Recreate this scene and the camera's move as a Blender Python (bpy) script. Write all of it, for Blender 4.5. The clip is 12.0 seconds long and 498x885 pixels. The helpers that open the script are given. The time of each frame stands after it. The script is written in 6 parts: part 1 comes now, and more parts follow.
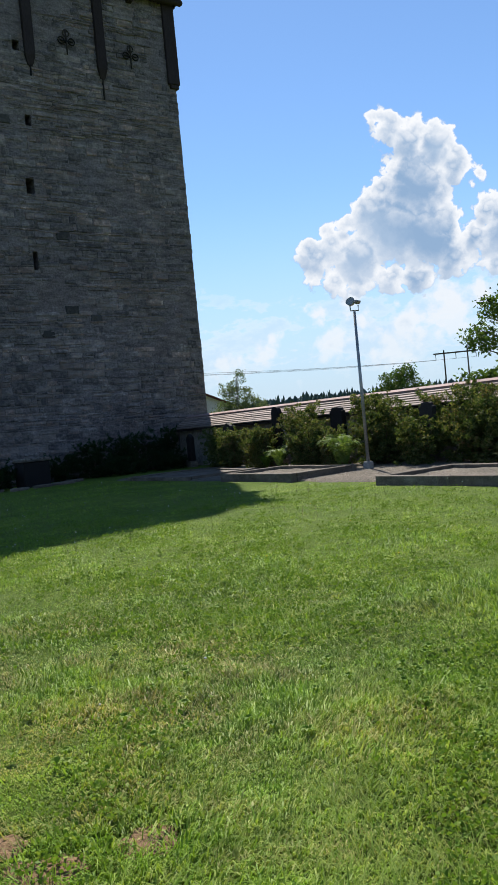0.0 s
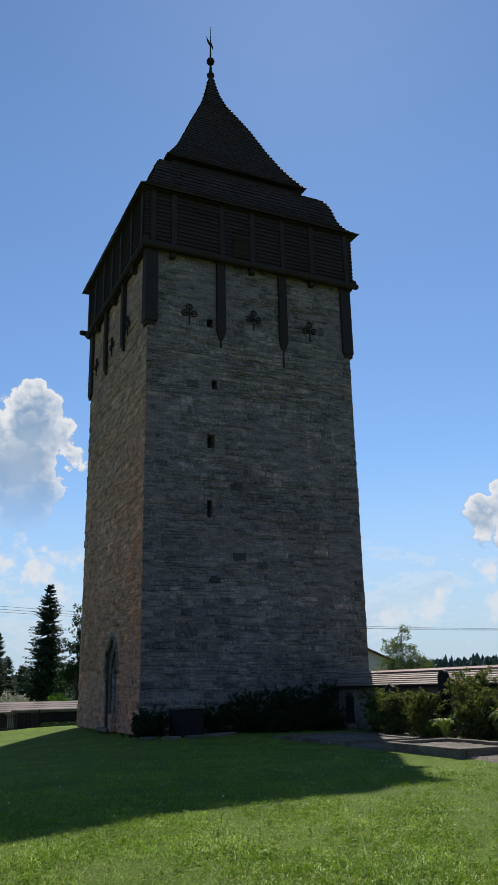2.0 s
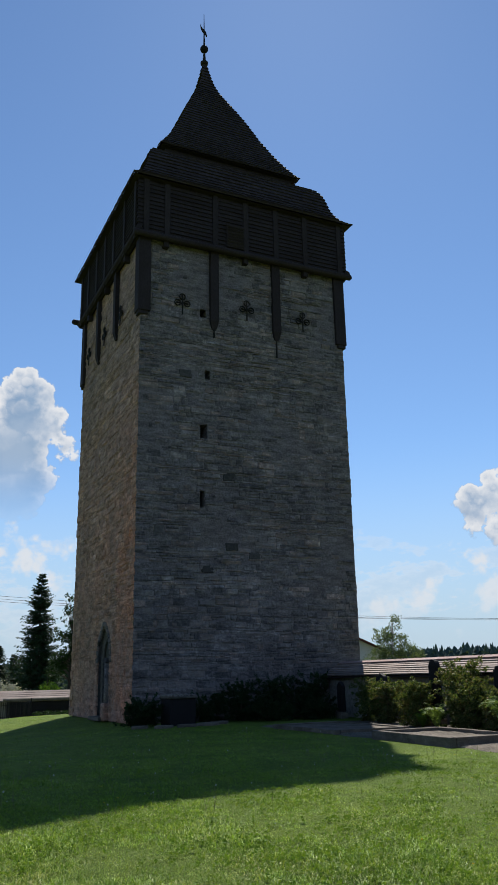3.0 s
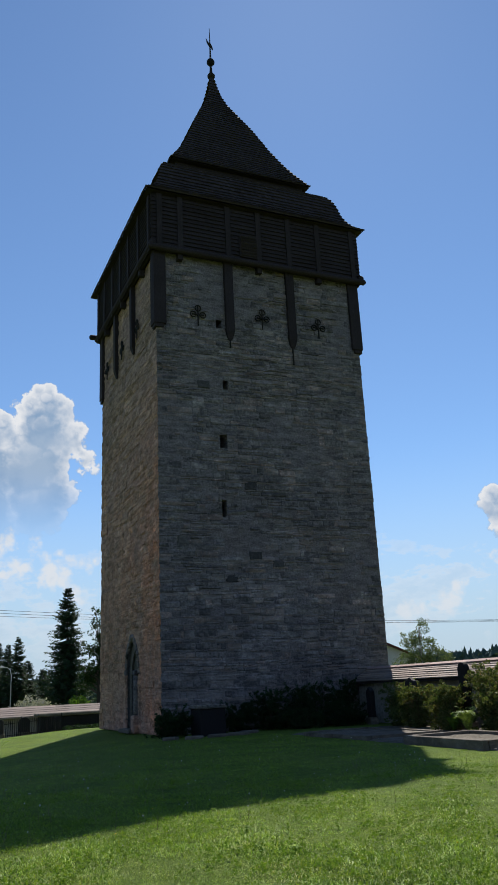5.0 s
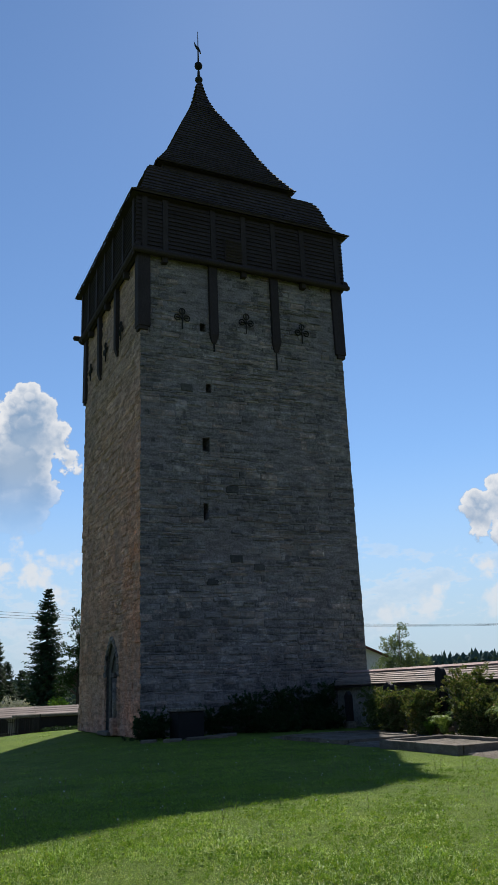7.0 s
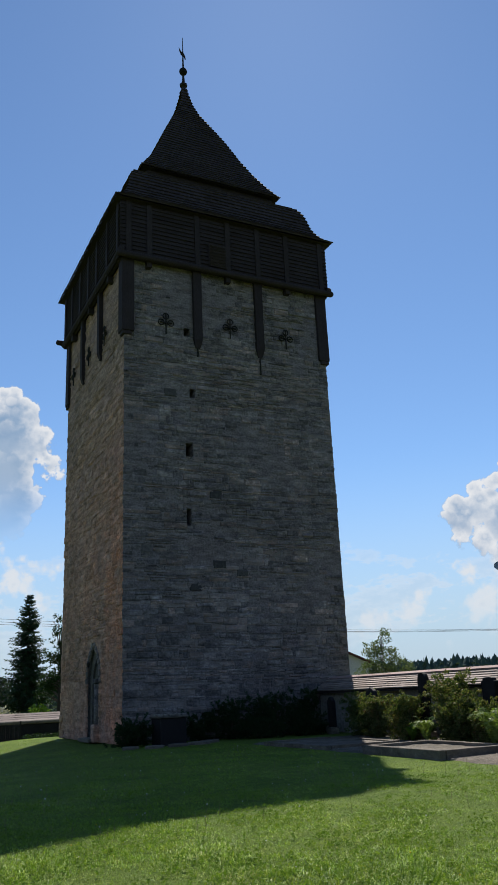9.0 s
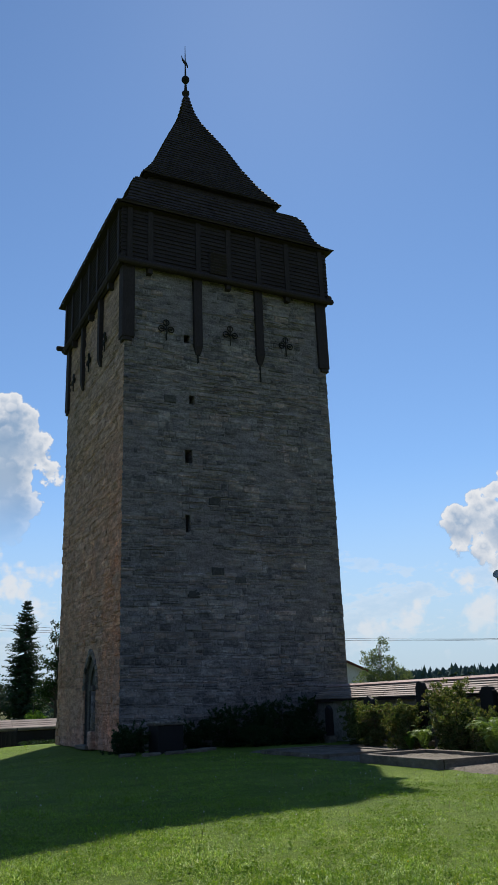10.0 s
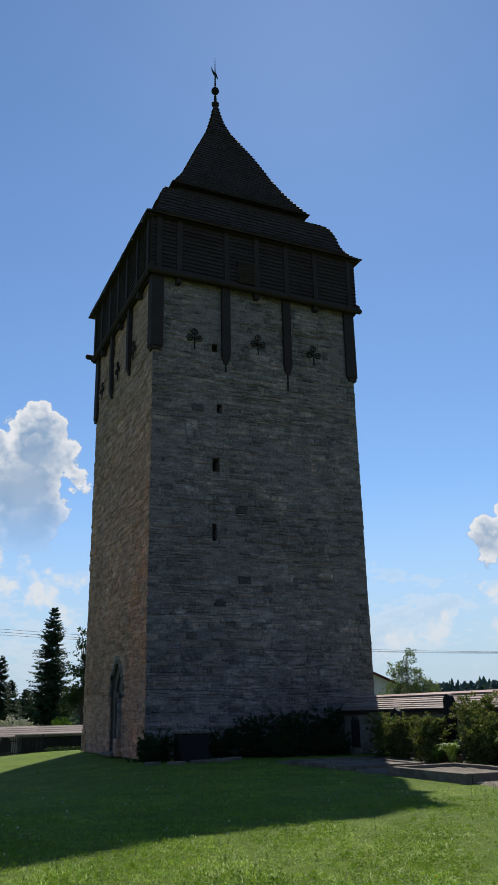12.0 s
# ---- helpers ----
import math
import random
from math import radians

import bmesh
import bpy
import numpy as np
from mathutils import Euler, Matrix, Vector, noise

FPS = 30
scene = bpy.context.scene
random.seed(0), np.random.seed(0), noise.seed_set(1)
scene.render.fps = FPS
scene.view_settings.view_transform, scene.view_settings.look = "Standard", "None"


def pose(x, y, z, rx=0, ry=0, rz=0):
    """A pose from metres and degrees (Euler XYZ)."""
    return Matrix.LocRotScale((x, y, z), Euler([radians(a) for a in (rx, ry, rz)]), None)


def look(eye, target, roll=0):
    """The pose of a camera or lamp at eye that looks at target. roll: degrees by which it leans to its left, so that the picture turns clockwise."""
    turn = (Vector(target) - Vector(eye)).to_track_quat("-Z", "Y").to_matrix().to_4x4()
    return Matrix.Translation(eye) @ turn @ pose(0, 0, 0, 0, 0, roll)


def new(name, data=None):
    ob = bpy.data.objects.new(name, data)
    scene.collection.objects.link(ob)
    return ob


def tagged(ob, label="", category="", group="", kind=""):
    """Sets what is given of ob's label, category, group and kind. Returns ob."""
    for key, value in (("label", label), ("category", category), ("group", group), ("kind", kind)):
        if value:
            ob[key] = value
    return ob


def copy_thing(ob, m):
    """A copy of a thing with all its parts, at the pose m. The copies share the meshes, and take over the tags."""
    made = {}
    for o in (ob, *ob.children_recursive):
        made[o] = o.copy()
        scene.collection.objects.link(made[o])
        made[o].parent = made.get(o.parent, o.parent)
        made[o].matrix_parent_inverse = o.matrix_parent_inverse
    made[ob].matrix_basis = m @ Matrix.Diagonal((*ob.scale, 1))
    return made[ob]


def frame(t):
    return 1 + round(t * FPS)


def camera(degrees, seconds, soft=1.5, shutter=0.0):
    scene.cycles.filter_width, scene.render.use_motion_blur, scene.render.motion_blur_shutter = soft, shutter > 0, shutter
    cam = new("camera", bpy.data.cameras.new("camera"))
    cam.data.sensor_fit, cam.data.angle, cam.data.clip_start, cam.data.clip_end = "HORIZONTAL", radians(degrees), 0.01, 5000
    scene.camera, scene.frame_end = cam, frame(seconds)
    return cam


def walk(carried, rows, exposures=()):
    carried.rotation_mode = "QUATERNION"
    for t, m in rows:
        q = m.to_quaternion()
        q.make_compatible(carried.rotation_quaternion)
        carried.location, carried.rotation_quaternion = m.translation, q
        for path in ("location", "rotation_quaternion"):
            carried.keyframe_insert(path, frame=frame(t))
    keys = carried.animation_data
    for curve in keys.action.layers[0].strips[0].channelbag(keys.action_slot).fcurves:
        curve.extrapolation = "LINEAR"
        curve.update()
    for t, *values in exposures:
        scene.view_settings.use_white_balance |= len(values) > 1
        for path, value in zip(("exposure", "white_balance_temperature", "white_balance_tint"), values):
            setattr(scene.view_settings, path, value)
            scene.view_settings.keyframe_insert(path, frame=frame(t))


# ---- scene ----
cam = camera(34.8, 12.0)
PATH = [
    (0, (-8.172, -26.752, 1.348), (-7.012, -25.124, 1.303), -5.5),
    (0.5, (-8.205, -26.814, 1.398), (-7.083, -25.165, 1.54), -3.8),
    (1, (-8.16, -26.836, 1.435), (-7.204, -25.142, 1.899), -2.4),
    (1.5, (-8.147, -26.78, 1.426), (-7.325, -25.055, 2.017), -1.6),
    (2, (-8.151, -26.744, 1.432), (-7.351, -25.008, 2.022), -1.2),
    (2.5, (-8.177, -26.769, 1.44), (-7.355, -25.036, 2.006), -1.2),
    (4.5, (-8.199, -26.739, 1.45), (-7.403, -24.993, 2.015), -1.6),
    (5, (-8.238, -26.838, 1.441), (-7.464, -25.089, 2.027), -2.8),
    (5.5, (-8.218, -26.834, 1.444), (-7.455, -25.095, 2.071), -3.0),
    (6, (-8.241, -26.9, 1.439), (-7.466, -25.168, 2.071), -2.2),
    (6.5, (-8.258, -26.933, 1.46), (-7.466, -25.197, 2.057), -2.5),
    (7, (-8.234, -26.965, 1.472), (-7.423, -25.234, 2.061), -2.4),
    (9, (-8.235, -26.934, 1.462), (-7.387, -25.225, 2.063), -2.6),
    (9.5, (-8.235, -26.914, 1.454), (-7.373, -25.215, 2.062), -2.7),
    (10, (-8.232, -26.918, 1.446), (-7.384, -25.215, 2.065), -2.2),
    (10.5, (-8.208, -26.874, 1.449), (-7.39, -25.165, 2.09), -1.9),
    (11, (-8.247, -26.92, 1.441), (-7.429, -25.213, 2.086), -1.5),
    (11.5, (-8.225, -26.882, 1.441), (-7.416, -25.17, 2.084), -1.2),
    (12, (-8.251, -26.921, 1.44), (-7.467, -25.197, 2.082), -1.2),
]
EXPOSURES = [(0.0, 0.58), (0.5, 0.66), (1.0, 0.56), (1.5, 0.3), (12.0, 0.3)]
walk(cam, [(t, look(eye, target, roll)) for t, eye, target, roll in PATH], EXPOSURES)


SKY_STRENGTH, SKY_DUST, SUN_STRENGTH = 0.09, 0.07, 5.0
SKY_TINT = (0.82, 0.97, 1.1)

# ---- world, sun ----
SUN_AZ, SUN_EL = 58.9, 48.85      # degrees from +x towards +y, and above the horizon
rng = np.random.default_rng(7)


def build_world():
    world = bpy.data.worlds.new("sky")
    world.use_nodes = True
    scene.world = world
    nt = world.node_tree
    nt.nodes.clear()
    N = nt.nodes.new
    L = nt.links.new

    def math_node(op, a, b=None, c=None, clamp=False):
        n = N("ShaderNodeMath")
        n.operation, n.use_clamp = op, clamp
        for i, v in enumerate((a, b, c)):
            if v is None:
                continue
            if isinstance(v, (int, float)):
                n.inputs[i].default_value = v
            else:
                L(v, n.inputs[i])
        return n.outputs[0]

    def ramp(v, a, b, lo=0.0, hi=1.0):
        n = N("ShaderNodeMapRange")
        n.interpolation_type = "SMOOTHSTEP"
        L(v, n.inputs[0])
        for i, k in zip((1, 2, 3, 4), (a, b, lo, hi)):
            n.inputs[i].default_value = k
        return n.outputs[0]

    def mix(f, a, b):
        n = N("ShaderNodeMix")
        n.data_type = "RGBA"
        L(f, n.inputs[0])
        for i, k in ((6, a), (7, b)):
            if isinstance(k, tuple):
                n.inputs[i].default_value = (*k, 1)
            else:
                L(k, n.inputs[i])
        return n.outputs[2]

    sky = N("ShaderNodeTexSky")
    sky.sky_type, sky.sun_disc = "NISHITA", False
    sky.sun_elevation, sky.sun_rotation = radians(SUN_EL), radians(90 - SUN_AZ)
    sky.altitude, sky.air_density, sky.dust_density, sky.ozone_density = 300, 1.0, SKY_DUST, 2.2
    co = N("ShaderNodeTexCoord").outputs["Generated"]
    sep = N("ShaderNodeSeparateXYZ")
    L(co, sep.inputs[0])
    az = math_node("MULTIPLY", math_node("ARCTAN2", sep.outputs[1], sep.outputs[0]), 180 / math.pi)
    el = math_node("MULTIPLY", math_node("ARCSINE", sep.outputs[2]), 180 / math.pi)

    def noise_node(scale, detail, rough, squash=1.0, w=0.0, up=0.0):
        m = N("ShaderNodeMapping")
        L(co, m.inputs[0])
        m.inputs["Scale"].default_value = (1, 1, squash)
        m.inputs["Location"].default_value = (w, w, up)
        n = N("ShaderNodeTexNoise")
        L(m.outputs[0], n.inputs["Vector"])
        n.inputs["Scale"].default_value = scale
        n.inputs["Detail"].default_value = detail
        n.inputs["Roughness"].default_value = rough
        return n.outputs[0]

    def billow_node(scale, up=0.0):
        """Round heads with creases between them: cells whose outline a finer noise pushes about."""
        w = N("ShaderNodeTexNoise")
        L(co, w.inputs["Vector"])
        w.inputs["Scale"].default_value, w.inputs["Detail"].default_value = scale * 1.3, 4
        add = N("ShaderNodeVectorMath")
        add.operation = "MULTIPLY_ADD"
        L(w.outputs["Color"], add.inputs[0])
        add.inputs[1].default_value = (1.3 / scale,) * 3
        L(co, add.inputs[2])
        m = N("ShaderNodeMapping")
        L(add.outputs[0], m.inputs[0])
        m.inputs["Location"].default_value = (0, 0, up)
        v = N("ShaderNodeTexVoronoi")
        L(m.outputs[0], v.inputs["Vector"])
        v.inputs["Scale"].default_value = scale
        return math_node("SUBTRACT", 0.45, v.outputs["Distance"])

    flat = N("ShaderNodeCombineXYZ")
    L(math_node("MULTIPLY", az, 0.97), flat.inputs[0])
    L(el, flat.inputs[1])

    def heap_field(heads, shift=(0.0, 0.0), round_=0.5):
        out = None
        for a0, e0, r0 in heads:
            d = N("ShaderNodeVectorMath")
            d.operation = "DISTANCE"
            L(flat.outputs[0], d.inputs[0])
            d.inputs[1].default_value = (a0 * 0.97 - shift[0], e0 - shift[1], 0)
            f = math_node("SUBTRACT", r0 + 0.12, d.outputs["Value"])
            out = f if out is None else math_node("SMOOTH_MAX", out, f, round_)
        return out

    # towering heaps of cumulus: azimuth, elevation, radius in degrees
    west = [(43.6, 19.8, 0.7), (42.5, 18.9, 1.2), (41.4, 18.2, 1.4), (39.4, 17.5, 1.5), (38.3, 17.0, 0.8), (38.6, 15.9, 1.2), (41.1, 15.4, 2.6),
            (43.4, 15.2, 1.1), (44.3, 14.0, 1.5), (42.8, 12.7, 2.8), (46.0, 13.2, 1.0), (47.2, 12.2, 1.1), (48.5, 11.3, 1.4), (45.3, 11.1, 2.0),
            (40.5, 12.0, 2.6), (36.8, 15.2, 0.5), (37.4, 14.7, 0.4), (36.6, 12.8, 1.1), (37.4, 11.5, 1.3), (35.1, 11.5, 2.2), (39.0, 10.1, 1.6),
            (48.9, 9.9, 1.1), (47.3, 9.5, 1.2), (45.5, 9.2, 1.1), (43.5, 9.4, 1.3), (41.4, 9.1, 1.3), (36.2, 9.3, 1.2)]
    east = [(81.2, 20.1, 1.3), (82.2, 19.7, 1.3), (80.2, 19.9, 0.9), (81.3, 18.2, 2.3), (79.0, 17.9, 0.9), (78.6, 16.5, 0.8), (78.2, 15.5, 0.8),
            (84.1, 18.3, 1.2), (85.4, 17.6, 1.8), (82.2, 15.8, 3.0), (86.0, 15.3, 3.2), (81.8, 13.2, 2.8), (85.5, 12.6, 3.2)]
    low_heads = [(46.0, 8.6, 1.1), (40.0, 7.8, 1.4), (37.5, 7.4, 1.3), (55.3, 5.1, 0.6), (54.6, 4.5, 0.9),
                 (55.9, 4.3, 0.8), (52.2, 5.9, 0.6), (52.7, 5.0, 0.9), (48.9, 7.2, 1.1), (45.7, 6.3, 1.3), (42.6, 6.1, 1.4), (39.5, 6.1, 1.5),
                 (47.9, 5.1, 1.5), (43.6, 4.2, 1.6), (83.5, 10.0, 1.0), (81.6, 9.8, 0.9), (79.8, 9.6, 0.6), (82.7, 8.5, 0.8), (80.4, 7.8, 1.0),
                 (83.8, 8.1, 0.8), (79.0, 6.7, 0.9), (77.9, 8.6, 0.6)]
    fine = noise_node(60.0, 7, 0.62, 1.0, 3.0)
    lumps = math_node("ADD", math_node("ADD", math_node("MULTIPLY", billow_node(30.0), 0.9), math_node("MULTIPLY", billow_node(80.0), 0.6)),
                      math_node("MULTIPLY", math_node("SUBTRACT", fine, 0.5), 1.1))
    lumps_up = math_node("ADD", math_node("ADD", math_node("MULTIPLY", billow_node(30.0, 0.008), 0.9), math_node("MULTIPLY", billow_node(80.0, 0.003), 0.6)),
                         math_node("MULTIPLY", math_node("SUBTRACT", fine, 0.5), 1.1))

    def cumulus(heads, towards):
        body = math_node("ADD", heap_field(heads), lumps)
        over = math_node("ADD", heap_field(heads, towards), lumps_up)
        lit = math_node("SUBTRACT", body, over)
        # the sun stands behind them: bright thin rims, bluish grey cores
        rim = math_node("MULTIPLY", ramp(body, 0.1, 1.5, 1.0, 0.0), ramp(lit, -1.0, 0.3, 0.2, 1.0))
        crest = math_node("MULTIPLY", ramp(lit, 0.2, 1.1), ramp(body, 0.8, 2.6, 0.8, 0.15))
        cover = ramp(body, 0.0, 0.28)
        return cover, math_node("MULTIPLY", cover, math_node("MAXIMUM", rim, crest))

    soft = ramp(noise_node(9.0, 6, 0.6, 1.0, 5.0), 0.38, 0.62)
    core = mix(soft, (2.2, 3.3, 4.9), (3.1, 4.1, 5.5))
    west_a, west_lit = cumulus(west, (-0.3, 0.7))
    east_a, east_lit = cumulus(east, (0.3, 0.7))
    # the eastern heap has a soft, thin foot
    east_a = math_node("MULTIPLY", east_a, ramp(el, 9.0, 16.0, 0.0, 1.0))
    heap_a = math_node("MAXIMUM", west_a, east_a)
    heap_c = mix(math_node("MAXIMUM", west_lit, east_lit), core, (7.4, 7.5, 7.7))
    # thin broken tiers under the heaps
    tier = math_node("ADD", heap_field(low_heads, round_=0.9), math_node("MULTIPLY", lumps, 1.5))
    tier_a = math_node("MULTIPLY", ramp(tier, -0.1, 0.9), ramp(el, 2.5, 7.5, 0.5, 0.9))
    tier_c = mix(ramp(tier, 1.1, 2.8), (6.6, 6.9, 7.3), (4.2, 5.1, 6.2))
    # broken low cloud towards the horizon, all round
    bank = noise_node(14.0, 10, 0.64, 2.3, 1.7)
    low = math_node("MULTIPLY", ramp(el, 1.0, 4.5), ramp(el, 6.5, 13.0, 1.0, 0.0))
    bank_v = math_node("ADD", math_node("SUBTRACT", bank, 0.62), math_node("MULTIPLY", low, 0.21))
    bank_a = math_node("MULTIPLY", math_node("MULTIPLY", ramp(bank_v, 0.02, 0.09), low), 0.4)
    bank_c = mix(ramp(bank_v, 0.02, 0.2), (7.0, 7.2, 7.6), (4.9, 5.8, 6.9))
    haze = ramp(el, -1.0, 17.0, 0.95, 0.0)
    tint = N("ShaderNodeMix")
    tint.data_type, tint.blend_type = "RGBA", "MULTIPLY"
    tint.inputs[0].default_value = 1.0
    L(sky.outputs[0], tint.inputs[6])
    tint.inputs[7].default_value = (*SKY_TINT, 1)
    c = mix(haze, tint.outputs[2], (4.2, 5.3, 6.5))
    c = mix(bank_a, c, bank_c)
    c = mix(tier_a, c, tier_c)
    c = mix(heap_a, c, heap_c)
    bg = N("ShaderNodeBackground")
    L(c, bg.inputs[0])
    bg.inputs[1].default_value = SKY_STRENGTH
    L(bg.outputs[0], N("ShaderNodeOutputWorld").inputs[0])


build_world()
sun_data = bpy.data.lights.new("sun", "SUN")
sun_data.energy, sun_data.angle, sun_data.color = SUN_STRENGTH, radians(0.53), (1.0, 0.94, 0.84)
sun = new("sun", sun_data)
_d = Vector((math.cos(radians(SUN_EL)) * math.cos(radians(SUN_AZ)), math.cos(radians(SUN_EL)) * math.sin(radians(SUN_AZ)), math.sin(radians(SUN_EL))))
sun.matrix_world = look(_d * 200, (0, 0, 0))


# ---- mesh helpers ----
class Geo:
    """Vertices and faces of one mesh."""

    def __init__(self):
        self.v, self.f = [], []

    def add(self, verts, faces):
        k = len(self.v)
        self.v += [tuple(p) for p in verts]
        self.f += [tuple(i + k for i in f) for f in faces]
        return self

    def box(self, x0, x1, y0, y1, z0, z1, bevel=0.0, m=None):
        if bevel <= 0:
            p = [(x, y, z) for z in (z0, z1) for y in (y0, y1) for x in (x0, x1)]
            q = [(0, 2, 3, 1), (4, 5, 7, 6), (0, 1, 5, 4), (2, 6, 7, 3), (0, 4, 6, 2), (1, 3, 7, 5)]
        else:
            b = bevel
            p = []
            for z, i in ((z0, b), (z0 + b, 0), (z1 - b, 0), (z1, b)):
                ring = [(x0 + i + (0 if i else b), y0 + i), (x1 - i - (0 if i else b), y0 + i), (x1 - i, y0 + i + (0 if i else b)), (x1 - i, y1 - i - (0 if i else b)),
                        (x1 - i - (0 if i else b), y1 - i), (x0 + i + (0 if i else b), y1 - i), (x0 + i, y1 - i - (0 if i else b)), (x0 + i, y0 + i + (0 if i else b))]
                p += [(x, y, z) for x, y in ring]
            q = [tuple(range(7, -1, -1)), tuple(range(24, 32))]
            for k in range(3):
                for j in range(8):
                    q.append((k * 8 + j, k * 8 + (j + 1) % 8, k * 8 + 8 + (j + 1) % 8, k * 8 + 8 + j))
        if m is not None:
            p = [m @ Vector(a) for a in p]
        return self.add(p, q)

    def tube(self, pts, radii, n=8, cap=True):
        pts = [Vector(p) for p in pts]
        if isinstance(radii, (int, float)):
            radii = [radii] * len(pts)
        rings = []
        for i, p in enumerate(pts):
            d = (pts[min(i + 1, len(pts) - 1)] - pts[max(i - 1, 0)]).normalized()
            a = d.cross(Vector((0, 0, 1)) if abs(d.z) < 0.9 else Vector((1, 0, 0))).normalized()
            b = d.cross(a)
            rings += [p + (a * math.cos(t) + b * math.sin(t)) * radii[i] for t in (2 * math.pi * k / n for k in range(n))]
        f = []
        for i in range(len(pts) - 1):
            for k in range(n):
                f.append((i * n + k, i * n + (k + 1) % n, (i + 1) * n + (k + 1) % n, (i + 1) * n + k))
        if cap:
            f += [tuple(range(n - 1, -1, -1)), tuple(range((len(pts) - 1) * n, len(pts) * n))]
        return self.add(rings, f)

    def ball(self, c, r, n=10, m=6, sz=1.0):
        pts = [(c[0], c[1], c[2] - r * sz * math.cos(math.pi * i / m)) for i in range(m + 1)]
        v, f = [], []
        for i in range(m + 1):
            rr = max(r * math.sin(math.pi * i / m), 1e-4)
            v += [(c[0] + rr * math.cos(2 * math.pi * k / n), c[1] + rr * math.sin(2 * math.pi * k / n), pts[i][2]) for k in range(n)]
        for i in range(m):
            for k in range(n):
                f.append((i * n + k, i * n + (k + 1) % n, (i + 1) * n + (k + 1) % n, (i + 1) * n + k))
        return self.add(v, f)

    def mesh(self, name):
        me = bpy.data.meshes.new(name)
        me.from_pydata(self.v, [], self.f)
        me.update()
        return me


def part(name, geo, material, parent=None, label="", smooth=False, at=None):
    """One mesh object, under a thing or a part, from a Geo or a ready mesh."""
    me = geo.mesh(name) if isinstance(geo, Geo) else geo
    if not me.materials:
        me.materials.append(material)
    if smooth:
        me.polygons.foreach_set("use_smooth", [True] * len(me.polygons))
    ob = new(name, me)
    if parent is not None:
        ob.parent = parent
    if at is not None:
        ob.matrix_basis = at if isinstance(at, Matrix) else Matrix.Translation(at)
    if label:
        ob["label"] = label
    return ob


def thing(name, place, label, category, group="", kind=""):
    ob = new(name)
    ob.empty_display_size = 0.2
    ob.location = place
    return tagged(ob, label, category, group, kind)


def array_mesh(name, verts, faces):
    """A mesh from arrays: verts (n, 3), faces (m, 3 or 4)."""
    me = bpy.data.meshes.new(name)
    n, m, k = len(verts), len(faces), faces.shape[1]
    me.vertices.add(n)
    me.vertices.foreach_set("co", np.asarray(verts, np.float32).ravel())
    me.loops.add(m * k)
    me.loops.foreach_set("vertex_index", np.asarray(faces, np.int32).ravel())
    me.polygons.add(m)
    me.polygons.foreach_set("loop_start", np.arange(0, m * k, k, dtype=np.int32))
    me.update(calc_edges=True)
    return me


# ---- materials ----
def nodes_of(name):
    m = bpy.data.materials.new(name)
    m.use_nodes = True
    nt = m.node_tree
    return m, nt, nt.nodes["Principled BSDF"], nt.nodes.new, nt.links.new


def add_noise(nt, vec, scale, detail=5.0, rough=0.6):
    n = nt.nodes.new("ShaderNodeTexNoise")
    nt.links.new(vec, n.inputs["Vector"])
    n.inputs["Scale"].default_value, n.inputs["Detail"].default_value, n.inputs["Roughness"].default_value = scale, detail, rough
    return n.outputs[0]


def add_ramp(nt, value, stops, kind="LINEAR"):
    n = nt.nodes.new("ShaderNodeValToRGB")
    n.color_ramp.interpolation = kind
    while len(n.color_ramp.elements) < len(stops):
        n.color_ramp.elements.new(0.5)
    for e, (p, c) in zip(n.color_ramp.elements, stops):
        e.position = p
        e.color = (*c, 1) if isinstance(c, tuple) else (c, c, c, 1)
    nt.links.new(value, n.inputs[0])
    return n.outputs[0]


def add_mix(nt, f, a, b, blend="MIX"):
    n = nt.nodes.new("ShaderNodeMix")
    n.data_type, n.blend_type = "RGBA", blend
    for i, v in ((0, f), (6, a), (7, b)):
        if isinstance(v, (int, float)):
            n.inputs[i].default_value = v
        elif isinstance(v, tuple):
            n.inputs[i].default_value = (*v, 1)
        else:
            nt.links.new(v, n.inputs[i])
    return n.outputs[2]


def add_math(nt, op, a, b):
    n = nt.nodes.new("ShaderNodeMath")
    n.operation = op
    for i, v in ((0, a), (1, b)):
        if isinstance(v, (int, float)):
            n.inputs[i].default_value = v
        else:
            nt.links.new(v, n.inputs[i])
    return n.outputs[0]


def piece_random(nt):
    """A number for each piece, whether it is an object or an island of a joined mesh."""
    a = nt.nodes.new("ShaderNodeObjectInfo").outputs["Random"]
    b = nt.nodes.new("ShaderNodeNewGeometry").outputs["Random Per Island"]
    return add_math(nt, "FRACT", add_math(nt, "ADD", a, b), 0.0)


